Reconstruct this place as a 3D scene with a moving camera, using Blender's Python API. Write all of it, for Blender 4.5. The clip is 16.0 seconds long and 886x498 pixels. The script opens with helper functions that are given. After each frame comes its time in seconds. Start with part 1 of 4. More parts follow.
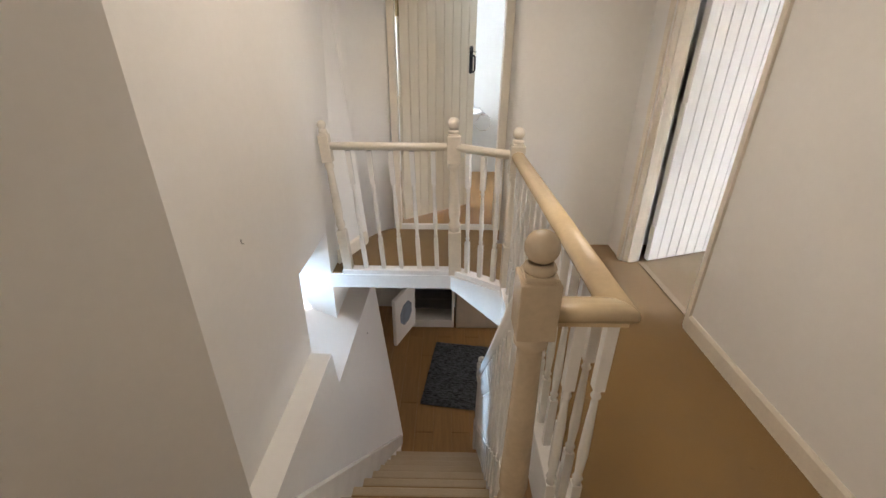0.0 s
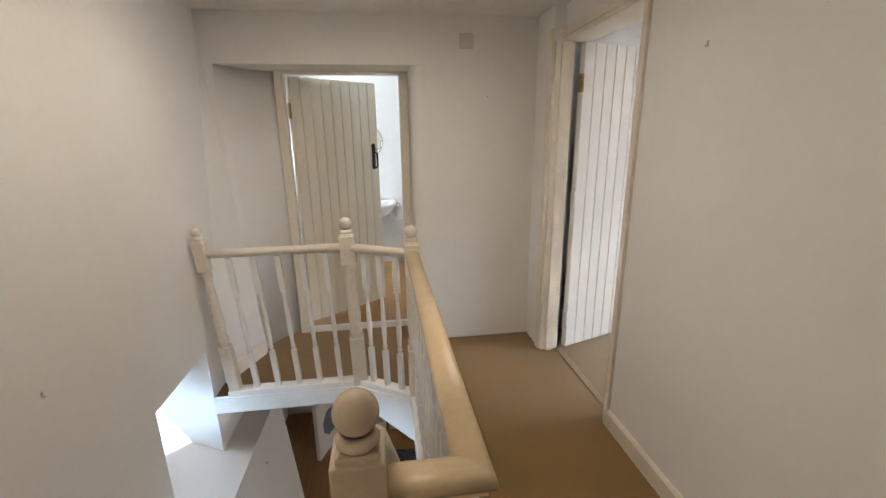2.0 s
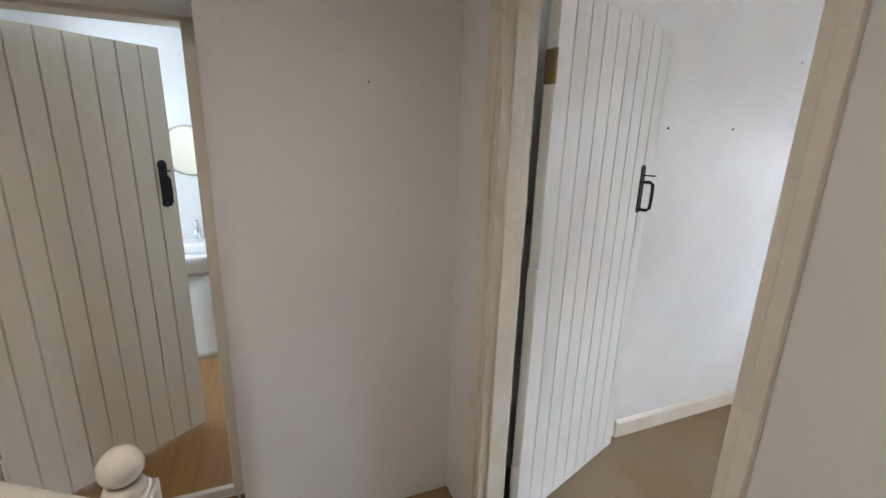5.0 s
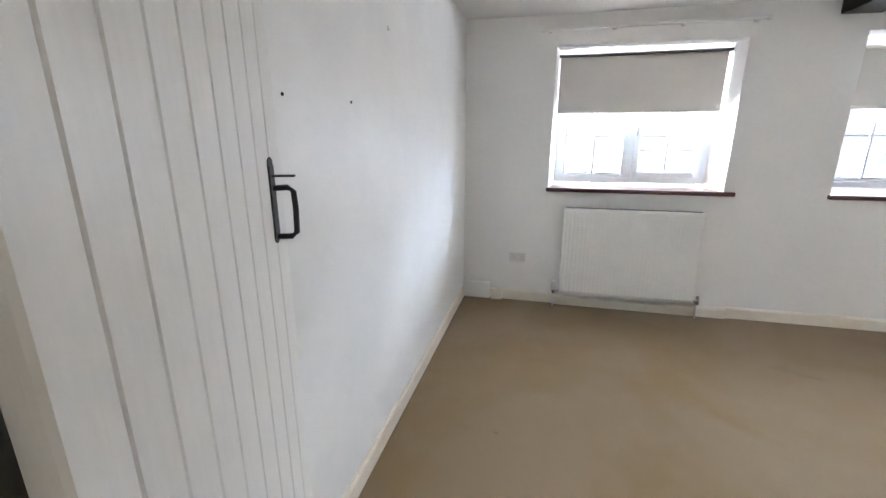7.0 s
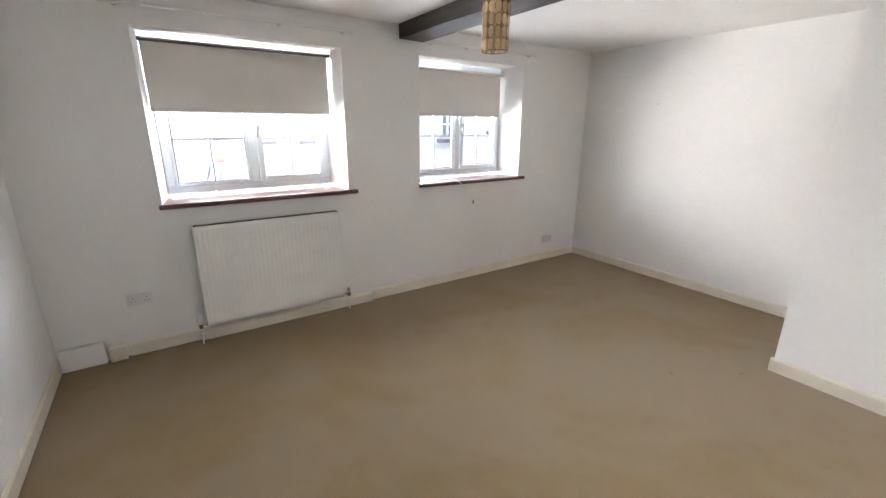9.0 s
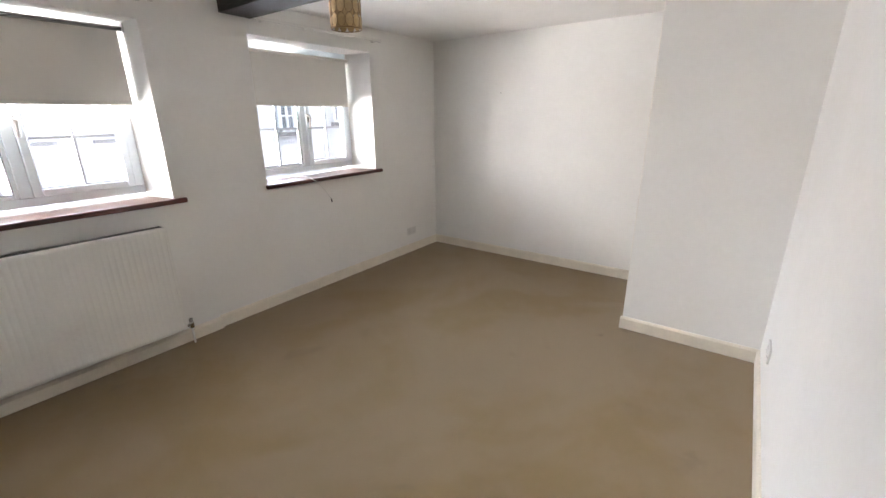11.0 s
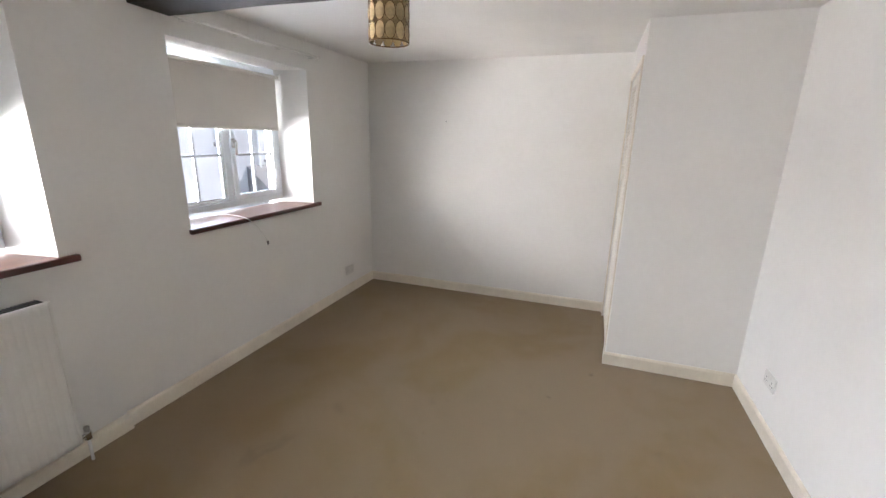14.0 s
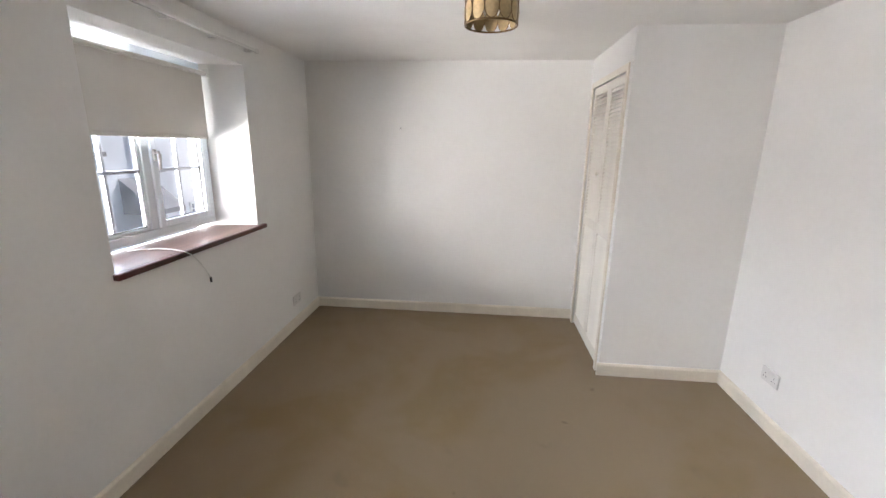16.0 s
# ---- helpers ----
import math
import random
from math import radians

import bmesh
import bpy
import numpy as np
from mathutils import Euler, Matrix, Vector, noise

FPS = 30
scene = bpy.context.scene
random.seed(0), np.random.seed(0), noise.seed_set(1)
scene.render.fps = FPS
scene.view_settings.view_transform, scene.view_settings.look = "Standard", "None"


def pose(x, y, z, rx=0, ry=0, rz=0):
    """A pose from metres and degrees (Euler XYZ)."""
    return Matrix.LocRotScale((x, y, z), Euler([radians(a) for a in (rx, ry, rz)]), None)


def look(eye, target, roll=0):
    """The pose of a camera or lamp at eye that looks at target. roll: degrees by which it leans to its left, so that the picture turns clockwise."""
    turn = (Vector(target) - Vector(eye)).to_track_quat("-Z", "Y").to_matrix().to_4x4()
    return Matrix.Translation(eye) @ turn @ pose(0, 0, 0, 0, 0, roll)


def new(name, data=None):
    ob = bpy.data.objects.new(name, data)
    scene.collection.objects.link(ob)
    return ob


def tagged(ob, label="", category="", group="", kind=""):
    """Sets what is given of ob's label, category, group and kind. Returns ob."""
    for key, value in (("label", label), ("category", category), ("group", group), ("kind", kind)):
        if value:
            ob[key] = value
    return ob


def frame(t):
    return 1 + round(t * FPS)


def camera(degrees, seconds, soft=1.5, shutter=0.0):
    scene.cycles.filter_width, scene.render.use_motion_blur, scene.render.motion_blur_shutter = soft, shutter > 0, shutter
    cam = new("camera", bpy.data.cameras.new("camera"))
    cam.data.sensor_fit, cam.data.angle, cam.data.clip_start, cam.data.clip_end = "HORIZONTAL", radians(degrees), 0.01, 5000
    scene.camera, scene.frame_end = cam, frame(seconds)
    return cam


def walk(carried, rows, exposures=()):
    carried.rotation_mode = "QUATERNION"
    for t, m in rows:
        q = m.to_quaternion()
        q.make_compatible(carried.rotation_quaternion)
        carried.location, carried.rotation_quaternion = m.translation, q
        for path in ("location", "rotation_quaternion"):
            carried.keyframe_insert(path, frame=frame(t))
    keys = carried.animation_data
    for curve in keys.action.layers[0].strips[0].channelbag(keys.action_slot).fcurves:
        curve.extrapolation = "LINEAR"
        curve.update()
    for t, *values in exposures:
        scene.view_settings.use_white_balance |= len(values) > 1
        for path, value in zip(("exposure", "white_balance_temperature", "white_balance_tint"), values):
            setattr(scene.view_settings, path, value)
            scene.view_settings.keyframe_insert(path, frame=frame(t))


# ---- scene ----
cam = camera(93.5, 16.0)
PATH = [
    (0, (0.043, -0.101, 1.373), (0.026, 1.695, 0.495), 0.5),
    (0.5, (0.054, -0.09, 1.382), (0.135, 1.743, 0.587), -0.2),
    (1, (0.107, -0.051, 1.402), (0.274, 1.817, 0.709), -0.9),
    (1.5, (0.192, 0.007, 1.413), (0.417, 1.904, 0.819), -1.2),
    (2, (0.294, 0.082, 1.421), (0.556, 1.994, 0.898), -0.8),
    (2.5, (0.385, 0.192, 1.412), (0.658, 2.115, 0.934), -0.2),
    (3, (0.426, 0.434, 1.409), (0.729, 2.356, 0.945), 0.3),
    (3.2, (0.459, 0.524, 1.406), (0.759, 2.449, 0.954), 0.3),
    (5.3, (0.71, 1.557, 1.487), (1.588, 3.279, 0.974), 1.8),
    (5.5, (0.738, 1.647, 1.484), (1.737, 3.301, 0.971), 1.7),
    (6, (0.853, 1.844, 1.465), (2.186, 3.24, 0.941), 1.4),
    (6.5, (1.049, 2.036, 1.476), (2.702, 3.028, 0.947), 0.8),
    (7, (1.247, 2.136, 1.458), (3.124, 2.591, 0.938), 0.0),
    (7.5, (1.367, 2.169, 1.485), (3.293, 2.057, 0.958), 0.0),
    (8, (1.478, 2.199, 1.568), (3.303, 1.615, 0.995), 0.5),
    (8.5, (1.504, 2.156, 1.564), (3.209, 1.275, 1.002), 0.6),
    (9, (1.546, 2.076, 1.573), (3.138, 1.008, 1.003), 0.4),
    (9.5, (1.589, 2.03, 1.575), (3.056, 0.804, 0.986), 0.1),
    (10, (1.693, 2.007, 1.567), (3.034, 0.649, 0.968), -0.4),
    (12.5, (2.037, 1.903, 1.583), (2.875, 0.19, 0.98), 1.0),
    (13, (2.258, 1.86, 1.593), (3.014, 0.104, 1.003), 1.5),
    (13.5, (2.416, 1.872, 1.598), (3.111, 0.081, 1.043), 1.5),
    (14, (2.596, 1.955, 1.624), (3.233, 0.13, 1.112), 1.3),
    (14.5, (2.722, 1.988, 1.631), (3.298, 0.136, 1.142), 0.9),
    (15, (2.904, 1.911, 1.615), (3.392, 0.03, 1.14), 0.7),
    (15.5, (3.099, 1.802, 1.621), (3.455, -0.108, 1.148), 0.8),
    (16, (3.262, 1.747, 1.632), (3.443, -0.187, 1.154), 0.9),
]
walk(cam, [(t, look(eye, target, roll)) for t, eye, target, roll in PATH],
     exposures=[(0.0, 1.26, 6600, 17), (2.0, 0.98, 6550, 16), (5.5, 0.64, 6000, 14), (6.4, 0.78, 5950, 14), (7.2, 0.50, 6050, 14), (8.0, 0.36, 6150, 15), (10.0, 0.24, 6550, 16), (12.5, 0.02, 6500, 16), (16.0, -0.02, 6450, 16)])

# ---- world, sun, daylight and fill lamps ----
world = bpy.data.worlds.new("sky")
scene.world = world
world.use_nodes = True
wn = world.node_tree.nodes
sky = wn.new("ShaderNodeTexSky")
sky.sky_type, sky.sun_disc = "NISHITA", False
sky.sun_elevation, sky.sun_rotation = radians(42), radians(212)
wn["Background"].inputs["Strength"].default_value = 0.09
world.node_tree.links.new(sky.outputs[0], wn["Background"].inputs["Color"])

sun = new("sun", bpy.data.lights.new("sun", "SUN"))
sun.data.energy, sun.data.angle, sun.data.color = 4.2, radians(0.6), (1.0, 0.97, 0.93)
sun.matrix_world = look((-10.6, -17.0, 18.0), (0, 0, 0))


def daylight(name, eye, target, w, h, power, color=(1, 1, 1), spread=180):
    """An area lamp standing in for daylight outside or at an opening, or added fill."""
    lamp = new(name, bpy.data.lights.new(name, "AREA"))
    lamp.data.shape, lamp.data.size, lamp.data.size_y = "RECTANGLE", w, h
    lamp.data.energy, lamp.data.color = power, color
    lamp.data.spread = radians(spread)
    lamp.matrix_world = look(eye, target)
    return lamp


SKY = (0.92, 0.95, 1.0)
BLUE = (0.82, 0.90, 1.0)
# unseen lamps added outdoors, standing in for sky and sunlit street light
daylight("daylight_street", (10.6, 11.1, 1.0), (4.6, 11.0, 1.0), 17.8, 6.4, 16500, (1.0, 0.985, 0.96))
daylight("daylight_road", (10.7, 1.8, -1.0), (4.0, 0.9, 1.8), 7.0, 2.6, 600, (1.0, 0.98, 0.95), 100)
daylight("daylight_window_2", (6.6, 1.6, 2.35), (4.0, -2.0, 0.9), 1.3, 0.8, 30, SKY, 140)
daylight("daylight_window_1_south", (6.7, -0.9, 2.30), (3.6, 2.8, 1.0), 1.2, 0.8, 70, (0.60, 0.79, 1.0), 120)
daylight("daylight_pavement", (6.9, -1.7, -0.2), (3.0, 2.8, 1.5), 2.0, 1.0, 220, (0.80, 0.90, 1.0))
daylight("daylight_over_roofs", (10.6, -1.5, 3.2), (4.6, -1.5, 3.2), 8.0, 2.2, 1350, (0.80, 0.90, 1.0))
daylight("daylight_sky_1", (5.75, 1.43, 2.05), (4.4, 1.43, 0.9), 1.2, 0.5, 18, BLUE)
daylight("daylight_sky_2", (5.75, -0.57, 2.05), (4.4, -0.57, 0.9), 1.1, 0.5, 18, BLUE)
daylight("daylight_stair_window", (-3.5, 1.88, 1.10), (0.1, 2.05, -0.75), 1.6, 1.1, 330, (0.48, 0.74, 1.0))
# unseen lamp before the solid bathroom wall, standing in for that room's light
daylight("fill_bathroom", (-0.77, 4.15, 1.5), (0.6, 3.9, 1.0), 0.9, 0.9, 18, (0.86, 0.96, 1.0))
# added warm fill for the landing, in an invented window out of view
daylight("fill_landing_west", (-1.10, -0.70, 1.45), (1.35, -0.45, 1.35), 1.1, 0.9, 4.2, (1.0, 0.88, 0.71), 160)
# added overhead fill for the stairwell, inside an invented ceiling shaft
daylight("fill_landing_rooflight", (0.10, 1.60, 2.38), (0.10, 1.61, 0.0), 0.85, 0.95, 6.6, (1.0, 0.89, 0.74))
# lamp added downstairs before a blank wall, out of view
daylight("fill_ground_floor", (2.9, 4.0, -1.1), (0.0, 3.6, -1.6), 1.0, 1.2, 9, (1.0, 0.95, 0.90))

# ---- materials ----
def mat(name, color, rough=0.6, metal=0.0, vary=0.12, scale=6.0, fine=90.0, bump=0.15, depth=0.004,
        dark=None, spec=0.5, coat=0.0, stretch=None, per_object=0.0):
    """A painted or natural surface: two scales of colour variation and fine relief."""
    m = bpy.data.materials.new(name)
    m.use_nodes = True
    nt = m.node_tree
    n, l = nt.nodes, nt.links
    b = n["Principled BSDF"]
    b.inputs["Roughness"].default_value, b.inputs["Metallic"].default_value = rough, metal
    b.inputs["Specular IOR Level"].default_value = spec
    b.inputs["Coat Weight"].default_value = coat
    tc = n.new("ShaderNodeTexCoord")
    src = tc.outputs["Object"]
    if stretch:
        mp = n.new("ShaderNodeMapping")
        mp.inputs["Scale"].default_value = stretch
        l.new(src, mp.inputs["Vector"])
        src = mp.outputs[0]
    big, small = n.new("ShaderNodeTexNoise"), n.new("ShaderNodeTexNoise")
    big.inputs["Scale"].default_value, big.inputs["Detail"].default_value = scale, 4
    small.inputs["Scale"].default_value, small.inputs["Detail"].default_value = fine, 3
    l.new(src, big.inputs["Vector"]), l.new(src, small.inputs["Vector"])
    ramp = n.new("ShaderNodeValToRGB")
    lo = dark or tuple(c * (1 - vary) for c in color)
    hi = tuple(min(1.0, c * (1 + vary * 0.4)) for c in color)
    ramp.color_ramp.elements[0].color, ramp.color_ramp.elements[1].color = (*lo, 1), (*hi, 1)
    ramp.color_ramp.elements[0].position, ramp.color_ramp.elements[1].position = 0.3, 0.62
    l.new(big.outputs["Fac"], ramp.inputs["Fac"])
    mix = n.new("ShaderNodeMix")
    mix.data_type, mix.blend_type = "RGBA", "MULTIPLY"
    mix.inputs["Factor"].default_value = min(1.0, vary * 1.6)
    l.new(ramp.outputs["Color"], mix.inputs["A"])
    l.new(small.outputs["Fac"], mix.inputs["B"])
    gain = n.new("ShaderNodeMix")
    gain.data_type, gain.blend_type = "RGBA", "MULTIPLY"
    gain.inputs["Factor"].default_value = 1.0
    k = 1.0 + min(1.0, vary * 1.6) * 0.5
    gain.inputs["B"].default_value = (k, k, k, 1)
    l.new(mix.outputs["Result"], gain.inputs["A"])
    out = gain.outputs["Result"]
    if per_object:
        info, hsv = n.new("ShaderNodeObjectInfo"), n.new("ShaderNodeHueSaturation")
        mr = n.new("ShaderNodeMapRange")
        mr.inputs["To Min"].default_value, mr.inputs["To Max"].default_value = 1 - per_object, 1 + per_object
        l.new(info.outputs["Random"], mr.inputs["Value"])
        l.new(mr.outputs["Result"], hsv.inputs["Value"])
        l.new(out, hsv.inputs["Color"])
        out = hsv.outputs["Color"]
    l.new(out, b.inputs["Base Color"])
    if bump:
        add = n.new("ShaderNodeMath")
        add.operation = "MULTIPLY_ADD"
        add.inputs[1].default_value = 2.0
        l.new(big.outputs["Fac"], add.inputs[0])
        l.new(small.outputs["Fac"], add.inputs[2])
        bp = n.new("ShaderNodeBump")
        bp.inputs["Strength"].default_value, bp.inputs["Distance"].default_value = bump, depth
        l.new(add.outputs[0], bp.inputs["Height"])
        l.new(bp.outputs["Normal"], b.inputs["Normal"])
    return m


PLASTER = mat("white_emulsion_plaster", (0.83, 0.82, 0.79), 0.62, vary=0.03, scale=1.6, fine=30, bump=0.06, depth=0.006)
PLASTER_SILK = mat("silk_white_plaster", (0.86, 0.86, 0.84), 0.34, vary=0.04, scale=2.6, fine=9, bump=0.16, depth=0.014)
CEILING = mat("white_ceiling_paint", (0.84, 0.83, 0.80), 0.8, vary=0.05, scale=2.0, fine=70, bump=0.2, depth=0.008)
GLOSS = mat("cream_gloss_paint", (0.80, 0.74, 0.63), 0.28, vary=0.08, scale=5, fine=60, bump=0.12, depth=0.004)
WHITE_GLOSS = mat("white_gloss_paint", (0.84, 0.83, 0.80), 0.26, vary=0.06, scale=6, fine=70, bump=0.12, depth=0.004)
NEWEL = mat("cream_newel_paint", (0.77, 0.71, 0.61), 0.26, vary=0.10, scale=5, fine=60, bump=0.12, depth=0.003)
# the same newel paint with the backlit post's shade put into the colour
NEWEL_SHADED = mat("shaded_newel_paint", (0.56, 0.46, 0.33), 0.26, vary=0.14, scale=6, fine=60, bump=0.12, depth=0.003)
CREAM = mat("cream_handrail_paint", (0.72, 0.57, 0.36), 0.22, vary=0.10, scale=5, fine=60, bump=0.12, depth=0.003)
DOOR_PAINT = mat("white_door_paint", (0.82, 0.81, 0.77), 0.30, vary=0.06, scale=3, fine=60, bump=0.16, depth=0.004, stretch=(1, 1, 0.15))


def carpet_mat(name, color, worn, stain):
    """Cut-pile carpet: fibre grain, broad worn areas and a few irregular stains."""
    m = bpy.data.materials.new(name)
    m.use_nodes = True
    n, l = m.node_tree.nodes, m.node_tree.links
    b = n["Principled BSDF"]
    b.inputs["Roughness"].default_value, b.inputs["Specular IOR Level"].default_value = 0.95, 0.1
    b.inputs["Sheen Weight"].default_value = 0.15
    src = n.new("ShaderNodeTexCoord").outputs["Object"]

    def noise_tex(scale, detail, rough=0.5, distort=0.0):
        t = n.new("ShaderNodeTexNoise")
        t.inputs["Scale"].default_value, t.inputs["Detail"].default_value = scale, detail
        t.inputs["Roughness"].default_value, t.inputs["Distortion"].default_value = rough, distort
        l.new(src, t.inputs["Vector"])
        return t.outputs["Fac"]

    def ramp(fac, a, b2, lo=0.0, hi=1.0):
        t = n.new("ShaderNodeMapRange")
        t.interpolation_type = "SMOOTHSTEP"
        for k, v in (("From Min", a), ("From Max", b2), ("To Min", lo), ("To Max", hi)):
            t.inputs[k].default_value = v
        l.new(fac, t.inputs["Value"])
        return t.outputs["Result"]

    def blend(fac, a, b2, mode="MIX"):
        t = n.new("ShaderNodeMix")
        t.data_type, t.blend_type = "RGBA", mode
        l.new(fac, t.inputs["Factor"])
        for key, v in (("A", a), ("B", b2)):
            if isinstance(v, tuple):
                t.inputs[key].default_value = (*v, 1)
            else:
                l.new(v, t.inputs[key])
        return t.outputs["Result"]

    base = blend(ramp(noise_tex(1.1, 3, 0.55, 0.6), 0.40, 0.60), color, worn)
    patch = blend(ramp(noise_tex(5.0, 5, 0.6), 0.42, 0.70, 0.0, 0.55), base, worn)
    marks = blend(ramp(noise_tex(3.1, 6, 0.62, 0.8), 0.62, 0.72, 0.0, 0.45), patch, stain)
    marks = blend(ramp(noise_tex(8.0, 2), 0.735, 0.765, 0.0, 0.55), marks, tuple(c * 0.6 for c in stain))
    tuft = noise_tex(330, 2)
    col = blend(ramp(tuft, 0.3, 0.7, 0.35, 0.0), marks, tuple(c * 0.45 for c in color))
    l.new(col, b.inputs["Base Color"])
    bp = n.new("ShaderNodeBump")
    bp.inputs["Strength"].default_value, bp.inputs["Distance"].default_value = 0.55, 0.006
    l.new(tuft, bp.inputs["Height"])
    l.new(bp.outputs["Normal"], b.inputs["Normal"])
    return m


CARPET_TAN = carpet_mat("tan_carpet", (0.32, 0.200, 0.080), (0.275, 0.180, 0.085), (0.22, 0.15, 0.08))
CARPET_WORN = carpet_mat("worn_stair_carpet", (0.52, 0.41, 0.27), (0.56, 0.46, 0.33), (0.42, 0.32, 0.20))
CARPET = carpet_mat("beige_carpet", (0.274, 0.193, 0.095), (0.306, 0.228, 0.141), (0.218, 0.160, 0.101))
WOOD_FLOOR = mat("oak_floorboard", (0.34, 0.185, 0.065), 0.38, vary=0.18, scale=5, fine=60, bump=0.1, depth=0.002, stretch=(6, 0.4, 6), per_object=0.06)
BEAM = mat("black_stained_oak", (0.035, 0.024, 0.018), 0.6, vary=0.5, scale=7, fine=60, bump=0.6, depth=0.012, stretch=(0.25, 3, 3))
SILL = mat("varnished_red_brown_wood", (0.15, 0.072, 0.050), 0.40, vary=0.3, scale=6, fine=90, bump=0.1, depth=0.003, stretch=(4, 0.4, 4))
SILL_EDGE = mat("dark_mahogany_edge", (0.09, 0.016, 0.012), 0.3, vary=0.3, scale=6, fine=90, bump=0.1)
BAR_GREY = mat("grey_glazing_bar", (0.48, 0.52, 0.57), 0.35, vary=0.05, bump=0.03)
UPVC = mat("white_window_plastic", (0.84, 0.91, 0.97), 0.25, vary=0.03, scale=4, fine=80, bump=0.04)
for key, value in (("Specular IOR Level", 0.5), ("Coat Weight", 0.1)):
    UPVC.node_tree.nodes["Principled BSDF"].inputs[key].default_value = value
BLIND = mat("cream_blind_fabric", (0.68, 0.655, 0.605), 0.9, vary=0.05, scale=3, fine=380, bump=0.2, depth=0.002)
ROLLER = mat("dark_roller_metal", (0.16, 0.155, 0.15), 0.3, metal=0.8, vary=0.1)
STEEL = mat("dull_steel", (0.45, 0.44, 0.42), 0.35, metal=0.9, vary=0.1)
CHROME = mat("chrome", (0.8, 0.8, 0.8), 0.12, metal=1.0, vary=0.03, bump=0)
IRON = mat("black_iron", (0.012, 0.012, 0.013), 0.45, metal=0.3, vary=0.3, fine=120, bump=0.3)
BRASS = mat("tarnished_brass", (0.40, 0.30, 0.14), 0.4, metal=0.9, vary=0.2)
ENAMEL = mat("white_radiator_enamel", (0.84, 0.83, 0.79), 0.32, vary=0.05, scale=3, fine=60, bump=0.05)
SOCKET_W = mat("white_socket_plastic", (0.70, 0.69, 0.66), 0.3, vary=0.03, bump=0)
DARK = mat("dark_recess", (0.02, 0.02, 0.02), 0.7, vary=0.2)
RUG = mat("grey_woven_wool", (0.24, 0.26, 0.28), 0.95, dark=(0.05, 0.057, 0.065), vary=0.5, scale=26, fine=160, bump=0.8, depth=0.01, spec=0.1, stretch=(1.0, 2.6, 1.0))
TILE = mat("white_glazed_tile", (0.84, 0.86, 0.87), 0.12, vary=0.03, scale=4, fine=30, bump=0.04)
CERAMIC = mat("white_ceramic", (0.86, 0.87, 0.87), 0.1, vary=0.02, bump=0)
RENDER = mat("white_house_render", (0.70, 0.76, 0.83), 0.85, vary=0.08, scale=0.8, fine=25, bump=0.3, depth=0.02)
SLATE = mat("grey_roof_slate", (0.24, 0.26, 0.29), 0.6, vary=0.3, scale=2, fine=20, bump=0.4, depth=0.02)
BRICK = mat("red_brick", (0.48, 0.31, 0.25), 0.85, vary=0.3, scale=4, fine=30, bump=0.4, depth=0.02)
ASPHALT = mat("grey_asphalt", (0.06, 0.06, 0.062), 0.9, vary=0.25, scale=2, fine=60, bump=0.5, depth=0.01)
SHELL = mat("amber_capiz_shell", (0.50, 0.37, 0.20), 0.3, vary=0.3, scale=18, fine=120, bump=0.15, depth=0.003, per_object=0.18)
SHELL_EDGE = mat("bronze_wire", (0.20, 0.12, 0.05), 0.4, metal=0.7, vary=0.2)
RUBBER = mat("black_rubber", (0.03, 0.03, 0.03), 0.6, vary=0.2)
BEIGE_CABINET = mat("beige_cabinet_paint", (0.55, 0.47, 0.36), 0.5, vary=0.08)


def glass_mat(name, tint=(1, 1, 1), rough=0.0):
    m = bpy.data.materials.new(name)
    m.use_nodes = True
    b = m.node_tree.nodes["Principled BSDF"]
    b.inputs["Base Color"].default_value = (*tint, 1)
    b.inputs["Roughness"].default_value, b.inputs["IOR"].default_value = rough, 1.45
    b.inputs["Transmission Weight"].default_value = 1.0
    return m


GLASS = glass_mat("clear_glass")
MIRROR = mat("mirror_silver", (0.9, 0.92, 0.92), 0.02, metal=1.0, vary=0.0, bump=0)
# bluish grey base: the sky's reflection is put into the colour
DARK_GLASS = mat("dark_window_glass", (0.22, 0.27, 0.33), 0.05, vary=0.2, bump=0)


# ---- mesh helpers ----
def box(bm, x0, x1, y0, y1, z0, z1, m=None, bevel=0.0):
    r = bmesh.ops.create_cube(bm, size=1.0)
    vs = r["verts"]
    for v in vs:
        v.co = Vector(((x0 + x1) / 2 + v.co.x * (x1 - x0), (y0 + y1) / 2 + v.co.y * (y1 - y0), (z0 + z1) / 2 + v.co.z * (z1 - z0)))
    if bevel:
        es = list({e for v in vs for e in v.link_edges})
        res = bmesh.ops.bevel(bm, geom=es, offset=bevel, segments=2, affect="EDGES", profile=0.5)
        vs = list({v for f in res["faces"] for v in f.verts} | {v for v in vs if v.is_valid})
    if m is not None:
        bmesh.ops.transform(bm, matrix=m, verts=vs)
    return vs


def lathe(bm, profile, seg=20, m=None):
    """A turned body round z from (radius, height) pairs."""
    rings = []
    for r, z in profile:
        rings.append([bm.verts.new((r * math.cos(2 * math.pi * i / seg), r * math.sin(2 * math.pi * i / seg), z)) for i in range(seg)])
    for a, b in zip(rings, rings[1:]):
        for i in range(seg):
            f = bm.faces.new((a[i], a[(i + 1) % seg], b[(i + 1) % seg], b[i]))
            f.smooth = True
    bm.faces.new(rings[0][::-1])
    bm.faces.new(rings[-1])
    vs = [v for r in rings for v in r]
    if m is not None:
        bmesh.ops.transform(bm, matrix=m, verts=vs)
    return vs


